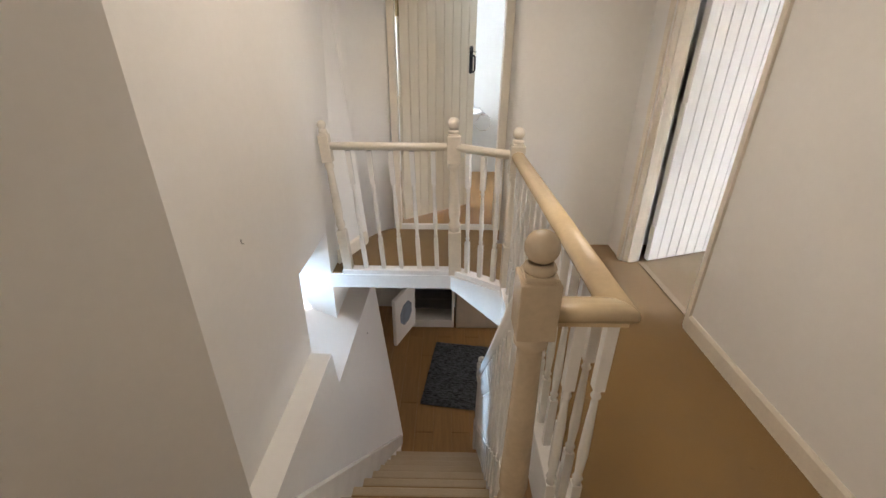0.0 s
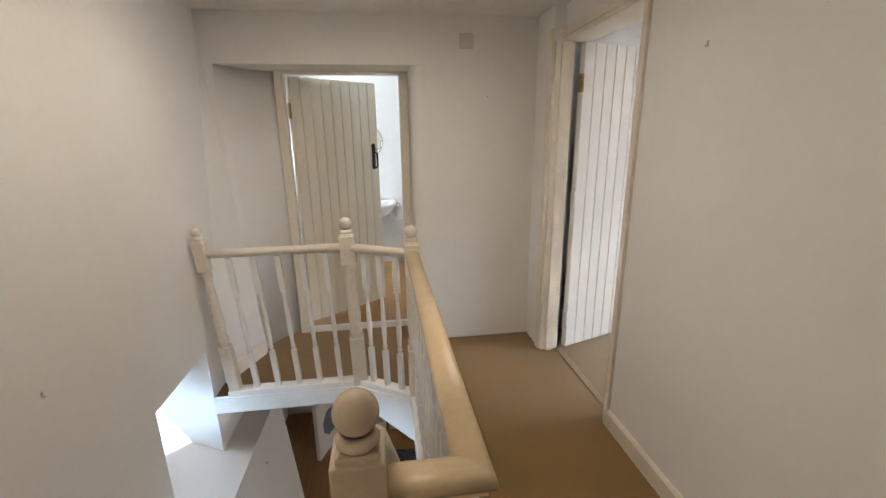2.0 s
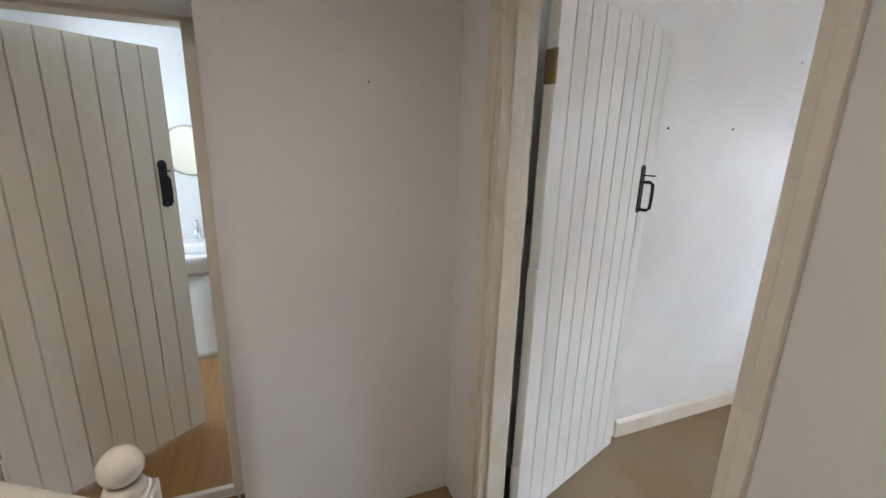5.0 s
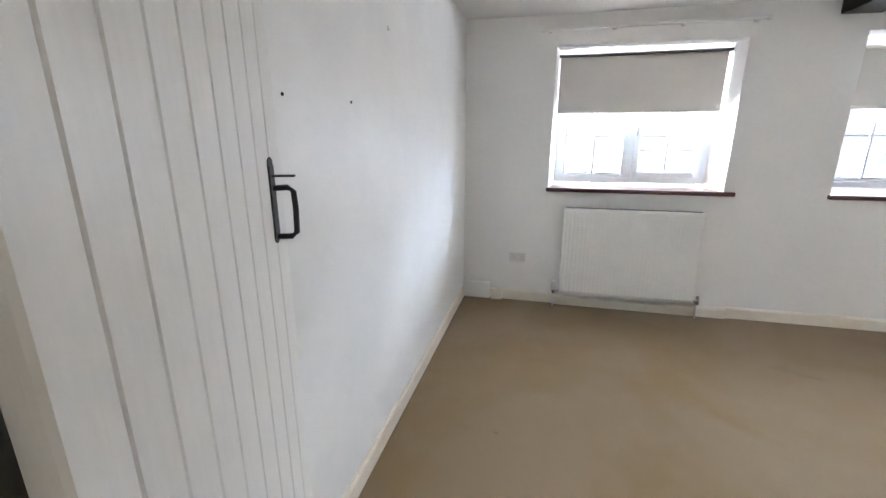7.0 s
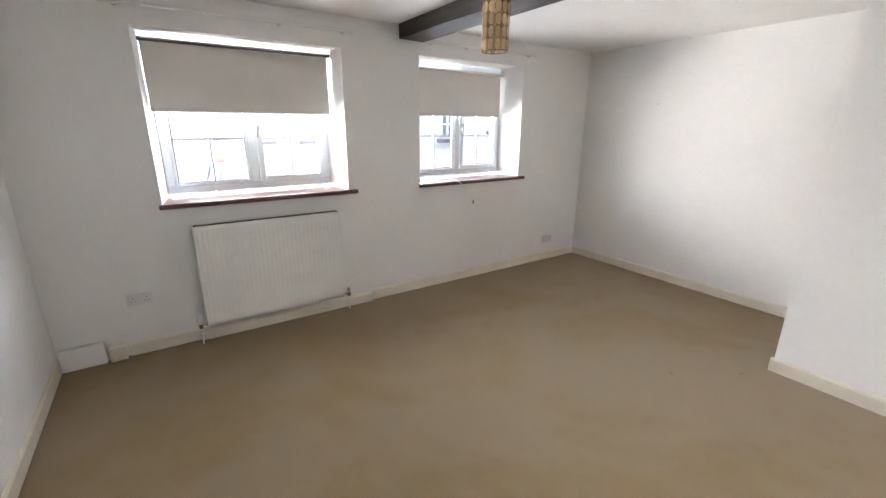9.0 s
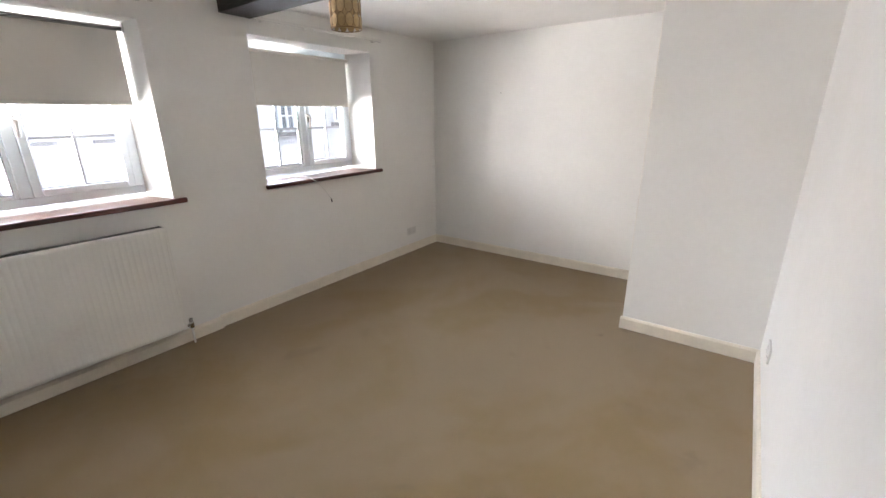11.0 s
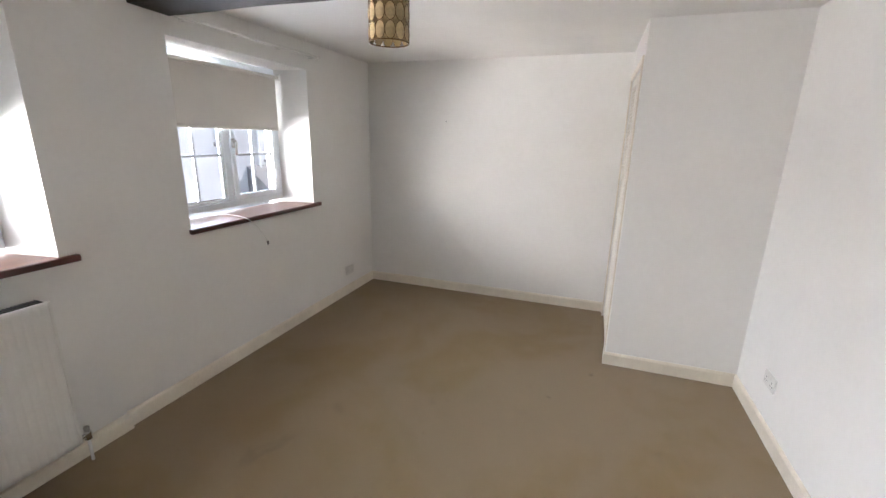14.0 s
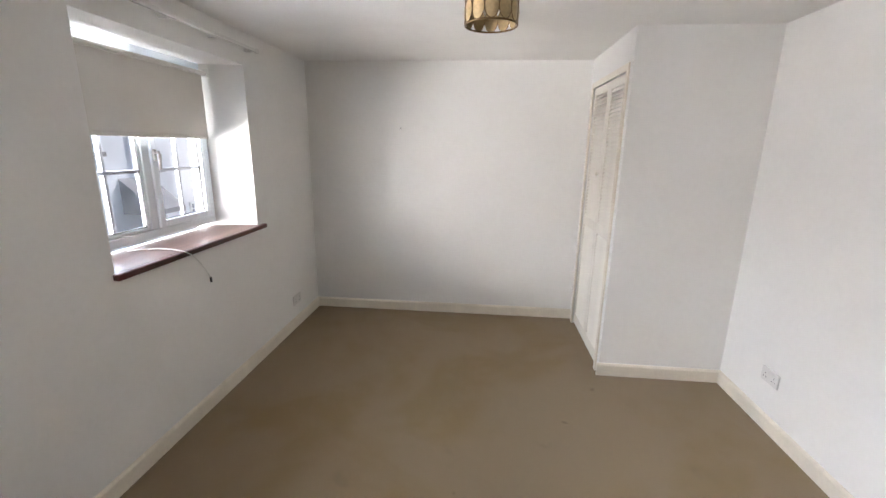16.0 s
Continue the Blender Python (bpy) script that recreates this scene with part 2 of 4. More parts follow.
def tube(bm, points, radius, seg=8):
    """A round bar along a polyline."""
    pts = [Vector(p) for p in points]
    rings = []
    for i, p in enumerate(pts):
        d = (pts[min(i + 1, len(pts) - 1)] - pts[max(i - 1, 0)]).normalized()
        a = d.cross(Vector((0, 0, 1)) if abs(d.z) < 0.9 else Vector((1, 0, 0))).normalized()
        b = d.cross(a)
        rings.append([bm.verts.new(p + radius * (math.cos(2 * math.pi * k / seg) * a + math.sin(2 * math.pi * k / seg) * b)) for k in range(seg)])
    for r0, r1 in zip(rings, rings[1:]):
        for k in range(seg):
            f = bm.faces.new((r0[k], r0[(k + 1) % seg], r1[(k + 1) % seg], r1[k]))
            f.smooth = True
    bm.faces.new(rings[0][::-1])
    bm.faces.new(rings[-1])


def prism(bm, outline, z0, z1, m=None):
    """An upright prism over a plan outline."""
    lo = [bm.verts.new((x, y, z0)) for x, y in outline]
    hi = [bm.verts.new((x, y, z1)) for x, y in outline]
    n = len(outline)
    for i in range(n):
        bm.faces.new((lo[i], lo[(i + 1) % n], hi[(i + 1) % n], hi[i]))
    bm.faces.new(lo[::-1])
    bm.faces.new(hi)
    if m is not None:
        bmesh.ops.transform(bm, matrix=m, verts=lo + hi)
    return lo + hi


def sweep_x(bm, section, x0, x1, m=None):
    """A section in (y, z) drawn out along x."""
    a = [bm.verts.new((x0, y, z)) for y, z in section]
    b = [bm.verts.new((x1, y, z)) for y, z in section]
    n = len(section)
    for i in range(n):
        f = bm.faces.new((a[i], a[(i + 1) % n], b[(i + 1) % n], b[i]))
    bm.faces.new(a[::-1])
    bm.faces.new(b)
    if m is not None:
        bmesh.ops.transform(bm, matrix=m, verts=a + b)


def part(name, bm, material, parent=None, label=""):
    bmesh.ops.recalc_face_normals(bm, faces=bm.faces)
    me = bpy.data.meshes.new(name)
    bm.to_mesh(me)
    bm.free()
    me.materials.append(material)
    ob = new(name, me)
    if parent is not None:
        ob.parent = parent
    if label:
        tagged(ob, label=label)
    return ob


def like(name, ob, parent, m):
    """Another piece on the same mesh."""
    o = new(name, ob.data)
    o.parent = parent
    o.matrix_basis = m
    return o


def structure(name, bm, material, label=""):
    return tagged(part(name, bm, material), label=label or name.replace("_", " "), category=name.split("_")[0], kind="structure")


def boxes(name, material, rows, label="", bevel=0.0):
    bm = bmesh.new()
    for r in rows:
        box(bm, *r, bevel=bevel)
    return structure(name, bm, material, label)


def thing(name, label, category, m=None, group=""):
    e = tagged(new(name), label=label, category=category, group=group)
    if m is not None:
        e.matrix_basis = m
    return e


# ---- plan ----
WX, EX = 1.51, 4.93            # bedroom west and east faces
SY, NY = -2.21, 2.83           # bedroom south and north faces
BH = 2.37                      # bedroom ceiling
LX = 1.35                      # landing east wall face
LH = 2.12                      # landing ceiling
LN = 2.82                      # landing north wall face
GF = -2.30                     # ground floor
DY0, DY1, DH = 1.775, 2.56, 1.95  # bedroom doorway
OUT = 5.36                     # outer face of the street wall

# ---- large structure: bedroom ----
boxes("floor_bedroom", CARPET, [(LX + 0.07, EX, SY, NY, -0.12, 0.0)], "worn beige fitted carpet with faint grey stains")
boxes("ceiling_bedroom", CEILING, [(WX - 0.1, OUT, SY - 0.1, NY + 0.1, BH, BH + 0.1)], "white painted bedroom ceiling")
boxes("wall_north", PLASTER_SILK, [(1.42, OUT, NY, NY + 0.12, -0.12, BH)], "white silk-painted bedroom wall with nail holes")
boxes("wall_south", PLASTER, [(WX - 0.1, OUT, SY - 0.12, SY, -0.12, BH)], "white painted plaster bedroom wall")

def splayed_wall(name, openings):
    """The thick street wall: piers and lintels with splayed window openings."""
    bm = bmesh.new()
    ys = [SY]
    for y0, y1, z0, z1, s in openings:
        ys += [y0, y1]
    ys.append(NY)
    cuts = [(ys[0], openings[0][0], 0, openings[0][4])] + [(openings[0][1], openings[1][0], openings[0][4], openings[1][4])] + [(openings[1][1], ys[-1], openings[1][4], 0)]
    for a, b, sa, sb in cuts:
        lo = [bm.verts.new((x, y, -0.12)) for x, y in ((EX, a), (OUT, a + sa), (OUT, b - sb), (EX, b))]
        hi = [bm.verts.new((v.co.x, v.co.y, BH)) for v in lo]
        for i in range(4):
            bm.faces.new((lo[i], lo[(i + 1) % 4], hi[(i + 1) % 4], hi[i]))
        bm.faces.new(lo), bm.faces.new(hi)
    for y0, y1, z0, z1, s in openings:
        for za, zb in ((-0.12, z0 - 0.025), (z1, BH)):
            prism(bm, [(EX, y0), (OUT, y0 - s), (OUT, y1 + s), (EX, y1)], za, zb)
    return structure(name, bm, PLASTER, "thick white plastered street wall with deep window reveals")


W2 = (-1.175, 0.07, 1.04, 2.152, -0.07)
W1 = (0.775, 2.105, 1.04, 2.142, -0.07)
splayed_wall("wall_east", [W2, W1])

# wall between landing and bedroom, with the doorway
boxes("wall_west", PLASTER, [
    (LX, WX, -2.7, DY0, -0.12, BH), (1.288, 1.42, DY1, NY, -0.12, BH), (LX, WX, DY0, DY1, DH, BH)],
    "cream-white plaster wall between landing and bedroom")

# cupboard block
boxes("wall_cupboard", PLASTER, [
    (WX, 2.36, -1.25, -1.15, 0.0, BH), (2.26, 2.36, -1.25, -1.235, 0.0, BH), (2.26, 2.36, -2.21, -2.10, 0.0, BH), (2.26, 2.36, -2.10, -1.235, 2.13, BH)],
    "white plastered built-in cupboard box")

# ---- large structure: landing ----
boxes("floor_landing", CARPET_TAN, [
    (0.43, LX + 0.07, -2.7, 2.82, -0.2, 0.0), (-1.1, 0.43, -2.7, 0.50, -0.199, 0.0), (-0.72, 0.43, 2.30, 3.10, -0.075, 0.0)],
    "tan fitted carpet on the landing")
bm = bmesh.new()
prism(bm, [(0.09, 2.30), (0.43, 2.09), (0.43, 2.30)], -0.08, 0.0)
structure("floor_landing_corner", bm, CARPET_TAN, "tan carpet on the angled landing corner")
boxes("ceiling_landing", CEILING, [
    (-1.3, LX, -2.8, 1.10, LH, LH + 0.1), (-1.3, LX, 2.10, 3.3, LH, LH + 0.1), (-1.3, -0.35, 1.10, 2.10, LH, LH + 0.1), (0.55, LX, 1.10, 2.10, LH, LH + 0.1)],
    "white painted landing ceiling with an added, unseen rooflight opening")
# invented shaft round the overhead fill lamp, capped opaque against the sun
boxes("window_rooflight", WHITE_GLOSS, [
    (-0.41, -0.35, 1.04, 2.16, LH + 0.1, LH + 0.3), (0.55, 0.61, 1.04, 2.16, LH + 0.1, LH + 0.3), (-0.35, 0.55, 1.04, 1.10, LH + 0.1, LH + 0.3), (-0.35, 0.55, 2.10, 2.16, LH + 0.1, LH + 0.3),
    (-0.41, 0.61, 1.04, 2.16, LH + 0.301, LH + 0.32)],
    "white lining and opaque cover of the added, unseen landing rooflight")
boxes("wall_landing_north", PLASTER, [
    (0.56, WX, LN + 0.001, 3.2, -0.2, LH), (-0.9, -0.655, LN, 3.2, -0.2, LH), (-0.655, 0.56, LN, 3.2, 1.84, LH),
    (-0.655, -0.375, 3.11, 3.2, -0.2, 1.84)],
    "uneven white plaster wall with a door alcove")
bm = bmesh.new()
rc = 0.075
arc = [(0.56 - 0.078 + rc - rc * math.cos(a), LN + rc - rc * math.sin(a)) for a in [math.pi / 2 * k / 8 for k in range(9)]]
prism(bm, arc + [(0.5599, LN), (0.5599, 3.2), (0.482, 3.2)], -0.2, 1.8395)
structure("wall_alcove_corner", bm, PLASTER, "rounded white plaster corner of the door alcove")
bm = bmesh.new()
lo, hi = [], []
for k in range(11):                # a splayed, rounded cheek that leans back a little
    f = k / 10
    x = (1 - f) ** 2 * -0.605 + 2 * f * (1 - f) * -0.50 + f * f * -0.376
    y = (1 - f) ** 2 * 2.823 + 2 * f * (1 - f) * 3.075 + f * f * 3.095
    lo.append(bm.verts.new((x, y, -0.01)))
    hi.append(bm.verts.new((x - 0.055 * (1 - f), y, 1.839)))
for k in range(10):
    bm.faces.new((lo[k], lo[k + 1], hi[k + 1], hi[k])).smooth = True
back = [bm.verts.new(p) for p in ((-0.70, 3.112, -0.01), (-0.70, 2.823, -0.01), (-0.70, 3.112, 1.839), (-0.70, 2.823, 1.839))]
bm.faces.new((lo[10], back[0], back[2], hi[10])), bm.faces.new((back[0], back[1], back[3], back[2])), bm.faces.new((back[1], lo[0], hi[0], back[3]))
bm.faces.new(lo + [back[0], back[1]]), bm.faces.new(hi + [back[2], back[3]])
structure("wall_alcove_cheek", bm, PLASTER, "splayed white plaster cheek of the door alcove")
boxes("wall_stair_upper", PLASTER, [
    (-1.2, -0.72, 0.81, 1.77, -0.2, LH), (-1.2, -0.72, 2.30, 3.2, -0.2, LH), (-1.2, -0.72, 1.77, 2.30, 0.30, LH), (-1.2, -0.72, 2.30, 3.2, -0.43, -0.2)],
    "thick white plaster stairwell wall with a low window niche")
bm = bmesh.new()
prism(bm, [(-0.62, 0.81), (-1.2, 0.81), (-1.2, 0.08), (-1.03, 0.08)], -0.2, LH)
for r in ((-1.2, -1.03, -2.7, -1.30, -0.2, LH), (-1.2, -1.03, -0.10, 0.08, -0.2, LH), (-1.2, -1.03, -1.30, -0.10, -0.2, 0.95), (-1.2, -1.03, -1.30, -0.10, 1.95, LH), (-1.2, -0.62, -2.7, 0.81, GF, -0.2)):
    box(bm, *r)
structure("wall_pier", bm, PLASTER, "white plaster pier beside the stair head")
boxes("wall_landing_south", PLASTER, [(-1.2, LX, -2.8, -2.7, -0.2, LH)],
    "plain white wall at the end of the landing")

# lower stairwell wall: thicker, leaning out towards the foot, with a ledge and a sloping window sill
def battered(bm, y0, y1, top_z):
    fx = lambda z: -0.60 + 0.10 * (-0.2 - z)
    tx = fx(top_z)
    a = [bm.verts.new((x, y0, z)) for x, z in ((-1.2, GF), (fx(GF), GF), (tx, top_z), (-1.2, top_z))]
    b = [bm.verts.new((v.co.x, y1, v.co.z)) for v in a]
    for i in range(4):
        bm.faces.new((a[i], a[(i + 1) % 4], b[(i + 1) % 4], b[i]))
    bm.faces.new(a), bm.faces.new(b)


bm = bmesh.new()
battered(bm, 0.812, 1.75, -0.20)
battered(bm, 1.75, 2.97, -0.42)
vs = [bm.verts.new(p) for p in ((-1.2, 1.75, -0.415), (-0.578, 1.75, -0.415), (-1.2, 1.75, -0.12), (-1.2, 2.97, -0.415), (-0.578, 2.97, -0.415), (-1.2, 2.97, -0.12))]
for f in ((0, 1, 2), (3, 5, 4), (1, 4, 5, 2), (0, 2, 5, 3), (0, 3, 4, 1)):
    bm.faces.new([vs[i] for i in f])
structure("wall_stair_lower", bm, PLASTER, "thick leaning white plaster wall beside the stairs")
boxes("window_3", UPVC, [(-1.19, -1.15, 1.75, 1.81, -0.12, 0.32), (-1.19, -1.15, 2.26, 2.31, -0.12, 0.32), (-1.19, -1.15, 1.81, 2.26, -0.12, -0.06), (-1.19, -1.15, 1.81, 2.26, 0.26, 0.32)],
      "small white window low in the stairwell wall")

# invented window that houses the landing fill; its opaque pane keeps the sun out
boxes("window_4", UPVC, [(-1.19, -1.13, -1.30, -1.24, 0.95, 1.95), (-1.19, -1.13, -0.16, -0.10, 0.95, 1.95), (-1.19, -1.13, -1.24, -0.16, 0.95, 1.01), (-1.19, -1.13, -1.24, -0.16, 1.89, 1.95), (-1.185, -1.165, -1.24, -0.16, 1.01, 1.89)],
      "added unseen window with an opaque white pane in the landing wall behind the stair head")

# ground floor glimpsed down the stairs
boxes("wall_ground_floor", PLASTER, [
    (-1.2, 3.0, 5.35, 5.45, GF, -0.2), (-1.3, -1.2, 2.97, 5.45, GF, -0.2), (3.0, 3.1, -0.5, 5.45, GF, -0.2),
    (0.40, 3.0, -0.5, 0.2, GF, -0.2)], "plain white ground floor walls")
boxes("ceiling_ground_floor", CEILING, [(-1.3, 3.1, 2.98, 5.45, -0.3, -0.2), (0.5, 3.1, -0.5, 3.2, -0.3, -0.205)], "white ground floor ceiling")
boxes("wall_under_stairs", PLASTER, [(-0.62, 0.4, 0.3, 0.5, GF, -0.2)], "plain wall under the stair head")
base = boxes("floor_ground", WOOD_FLOOR, [(-1.3, 3.1, -0.5, 5.45, GF - 0.12, GF - 0.012)], "oak laminate ground floor")

# ---- bathroom beyond the far door ----
boxes("wall_bathroom", TILE, [
    (-0.9, 1.6, 4.75, 4.85, -0.1, 2.3), (1.3, 1.4, 3.2, 4.75, -0.1, 2.3), (-0.9, -0.8, 3.2, 4.75, -0.1, 2.3)], "white tiled bathroom walls")
boxes("ceiling_bathroom", CEILING, [(-0.9, 1.4, 3.2, 4.85, 2.3, 2.4)], "white bathroom ceiling")
boxes("floor_bathroom", WOOD_FLOOR, [(-0.9, 1.4, 3.10, 4.75, -0.1, 0.03)], "light wood bathroom floor")
boxes("threshold_bathroom", WHITE_GLOSS, [(-0.33, 0.44, 3.075, 3.10, -0.1, 0.045)], "white painted threshold strip", bevel=0.004)

# ---- skirting boards ----
def skirting(name, runs, h=0.095, d=0.016, material=None):
    bm = bmesh.new()
    for (x0, y0), (x1, y1), (nx, ny) in runs:
        L = math.hypot(x1 - x0, y1 - y0)
        sec = [(0, 0), (d, 0), (d, h - 0.014), (d * 0.45, h), (0, h)]
        m = Matrix(((( x1 - x0) / L, nx, 0, x0), ((y1 - y0) / L, ny, 0, y0), (0, 0, 1, 0.0), (0, 0, 0, 1)))
        sweep_x(bm, sec, 0, L, m)
    return structure(name, bm, material or GLOSS, "cream gloss-painted skirting board")


skirting("baseboard_north", [((2.24, NY), (EX, NY), (0, -1))])
skirting("baseboard_east", [((EX, SY), (EX, 0.62), (-1, 0)), ((EX, 2.0), (EX, 2.45), (-1, 0))])
skirting("baseboard_east_boxed", [((EX, 0.62), (EX, 2.0), (-1, 0))], h=0.085, d=0.04)
skirting("baseboard_south", [((2.36, SY), (EX, SY), (0, 1))])
skirting("baseboard_west", [((WX, -1.15), (WX, DY0 - 0.06), (1, 0))])
skirting("baseboard_cupboard", [((WX, -1.15), (2.376, -1.15), (0, 1))])
skirting("baseboard_landing_east", [((LX, -2.7), (LX, DY0 - 0.02), (-1, 0))])
skirting("baseboard_landing_west", [((-0.712, 2.46), (-0.575, 2.80), (0.928, -0.373))], h=0.10)
boxes("trim_corner_boxing", PLASTER, [(EX - 0.042, EX - 0.001, 2.575, NY - 0.017, 0.0, 0.155)], "low white plastered boxing in the room corner", bevel=0.008)
boxes("trim_pipe_box", GLOSS, [(EX - 0.05, EX - 0.001, 2.46, 2.56, 0.0, 0.10)], "small cream boxing at the wall corner", bevel=0.006)
bm = bmesh.new()
a = [bm.verts.new(p) for p in ((-0.725, 2.455, 0.0), (-0.725, 2.825, 0.0), (-0.56, 2.825, 0.0), (-0.725, 2.825, 2.12), (-0.725, 2.455, 2.12))]
for f in ((0, 2, 1), (0, 4, 3, 2), (1, 2, 3), (0, 1, 3, 4)):
    bm.faces.new([a[k] for k in f])
structure("wall_landing_west", bm, PLASTER, "leaning white plaster at the foot of the landing wall")

# ---- stairs ----
RISE, GO, N = 0.1917, 0.19, 12
stairs = thing("staircase", "steep straight staircase with tan carpeted treads and white strings", "staircase")
for i in range(1, N):
    z = -RISE * i
    y = 0.50 + GO * i
    bm = bmesh.new()
    box(bm, -0.56 + 0.016 * i * 0.8, 0.285 + 0.008 * i, y - GO + 0.0, y + 0.028, z - 0.03, z, bevel=0.011)
    box(bm, -0.56 + 0.016 * i * 0.8, 0.285 + 0.008 * i, y - 0.006, y + 0.004, z - RISE, z - 0.03)
    t = part("tread", bm, CARPET_TAN, stairs)
    bm = bmesh.new()
    box(bm, -0.559 + 0.016 * i * 0.8, 0.284 + 0.008 * i, y - 0.030, y + 0.031, z - 0.034, z + 0.003, bevel=0.012)
    part("nosing", bm, CARPET_WORN, t, "paler worn carpet edge")


def sloped_board(bm, xa, xb, t, lift, drop):
    """A string board along the pitch from the stair head to the foot."""
    y0, z0, y1, z1 = 0.60, 0.0, 2.86, GF + 0.02
    a = [bm.verts.new(p) for p in ((xa, y0, z0 + lift), (xa + t, y0, z0 + lift), (xa + t, y0, z0 - drop), (xa, y0, z0 - drop))]
    b = [bm.verts.new(p) for p in ((xb, y1, z1 + lift), (xb + t, y1, z1 + lift), (xb + t, y1, z1 - 0.02), (xb, y1, z1 - 0.02))]
    for i in range(4):
        bm.faces.new((a[i], a[(i + 1) % 4], b[(i + 1) % 4], b[i]))
    bm.faces.new(a), bm.faces.new(b)


bm = bmesh.new()
sloped_board(bm, -0.575, -0.41, 0.03, 0.10, 0.25)
part("wall_string", bm, WHITE_GLOSS, stairs, "white gloss string against the wall")
bm = bmesh.new()
sloped_board(bm, 0.27, 0.37, 0.035, 0.08, 0.25)
part("outer_string", bm, WHITE_GLOSS, stairs)


# ---- turned joinery ----
def square_section(bm, w, z0, z1, chamfer=0.006):
    box(bm, -w / 2, w / 2, -w / 2, w / 2, z0, z1, bevel=chamfer)


def baluster_mesh(h):
    bm = bmesh.new()
    w = 0.028
    a, b = 0.285 * h, 0.74 * h
    square_section(bm, w, 0, a, 0.002)
    square_section(bm, w, b, h, 0.002)
    d = b - a
    lathe(bm, [(0.013, a - 0.002), (0.009, a + 0.012), (0.015, a + 0.022), (0.010, a + 0.034), (0.0145, a + 0.09 * 1.3), (0.0125, a + d * 0.6),
               (0.009, b - 0.05), (0.0085, b - 0.034), (0.0135, b - 0.024), (0.0085, b - 0.012), (0.013, b + 0.002)], 12)
    me = bpy.data.meshes.new("baluster")
    bmesh.ops.recalc_face_normals(bm, faces=bm.faces)
    bm.to_mesh(me)
    bm.free()
    me.materials.append(WHITE_GLOSS)
    return me


def newel(parent, x, y, zbase, ztop_block, w=0.075, material=None, block=0.17, lean=0.0):
    """A newel post: square foot, turned shaft, square cap block, collar and ball; heights relative to the landing."""
    bm = bmesh.new()
    hb = ztop_block
    square_section(bm, w, zbase, zbase + 0.34, 0.004)
    f = zbase + 0.34
    b0 = hb - block
    lathe(bm, [(w * 0.42, f - 0.003), (w * 0.33, f + 0.012), (w * 0.47, f + 0.028), (w * 0.47, f + 0.05), (w * 0.36, f + 0.066), (w * 0.46, f + 0.12), (w * 0.45, f + 0.16),
               (w * 0.34, b0 - 0.06), (w * 0.33, b0 - 0.045), (w * 0.46, b0 - 0.03), (w * 0.46, b0 - 0.016), (w * 0.36, b0 - 0.008), (w * 0.44, b0 + 0.003)], 24)
    square_section(bm, w, b0, hb - 0.012, 0.004)
    box(bm, -w * 0.40, w * 0.40, -w * 0.40, w * 0.40, hb - 0.02, hb, bevel=0.006)
    r = w * 0.43
    cz = hb + 0.018 + r
    prof = [(w * 0.36, hb - 0.002), (w * 0.42, hb + 0.008), (w * 0.36, hb + 0.018), (w * 0.22, hb + 0.024)]
    for k in range(3, 17):
        ang = -math.pi / 2 + math.pi * k / 17
        prof.append((r * math.cos(ang), cz + r * math.sin(ang)))
    prof.append((0.002, cz + r))
    lathe(bm, prof, 24)
    ob = part("newel_post", bm, material or GLOSS, parent)
    ob.location = (x + lean, y, 0)
    ob.rotation_euler = (0, -math.atan(lean), 0)
    return ob


RAIL_HALF = [(0.022, -0.032), (0.023, -0.020), (0.033, -0.013), (0.0375, -0.003), (0.037, 0.008), (0.032, 0.019), (0.022, 0.026), (0.010, 0.0295)]
RAIL_SEC = [(0.92 * y, 0.92 * z) for y, z in RAIL_HALF] + [(-0.92 * y, 0.92 * z) for y, z in RAIL_HALF[::-1]]


def rail(parent, a, b, material, name="handrail", ext=0.0, size=1.0):
    a, b = Vector(a), Vector(b)
    d = (b - a)
    L = d.length
    d.normalize()
    s = Vector((-d.y, d.x, 0)).normalized()
    u = d.cross(s)
    m = Matrix(((d.x, s.x, u.x, a.x), (d.y, s.y, u.y, a.y), (d.z, s.z, u.z, a.z), (0, 0, 0, 1)))
    bm = bmesh.new()
    sweep_x(bm, [(size * y, size * z) for y, z in RAIL_SEC], -ext, L + ext, m)
    for f in bm.faces:
        f.smooth = len(f.verts) == 4
    return part(name, bm, material, parent)


def mitred_rail(parent, points, z, material):
    """One handrail along a level polyline, mitred at its corners."""
    pts = [Vector((x, y)) for x, y in points]
    bm = bmesh.new()
    ends = []
    for i, p in enumerate(pts):
        d0 = (p - pts[i - 1]).normalized() if i else (pts[1] - p).normalized()
        d1 = (pts[i + 1] - p).normalized() if i < len(pts) - 1 else d0
        n0, n1 = Vector((-d0.y, d0.x)), Vector((-d1.y, d1.x))
        m = (n0 + n1).normalized()
        k = 1.0 / max(0.3, m.dot(n0))
        ends.append([(p.x + m.x * k * a, p.y + m.y * k * a, z + b) for a, b in RAIL_SEC])
    for e0, e1 in zip(ends, ends[1:]):
        r0, r1 = [bm.verts.new(v) for v in e0], [bm.verts.new(v) for v in e1]
        for k in range(len(RAIL_SEC)):
            q = (k + 1) % len(RAIL_SEC)
            bm.faces.new((r0[k], r0[q], r1[q], r1[k])).smooth = 0 < k < len(RAIL_SEC) - 1
        bm.faces.new(r0), bm.faces.new(r1)
    return part("handrail", bm, material, parent)


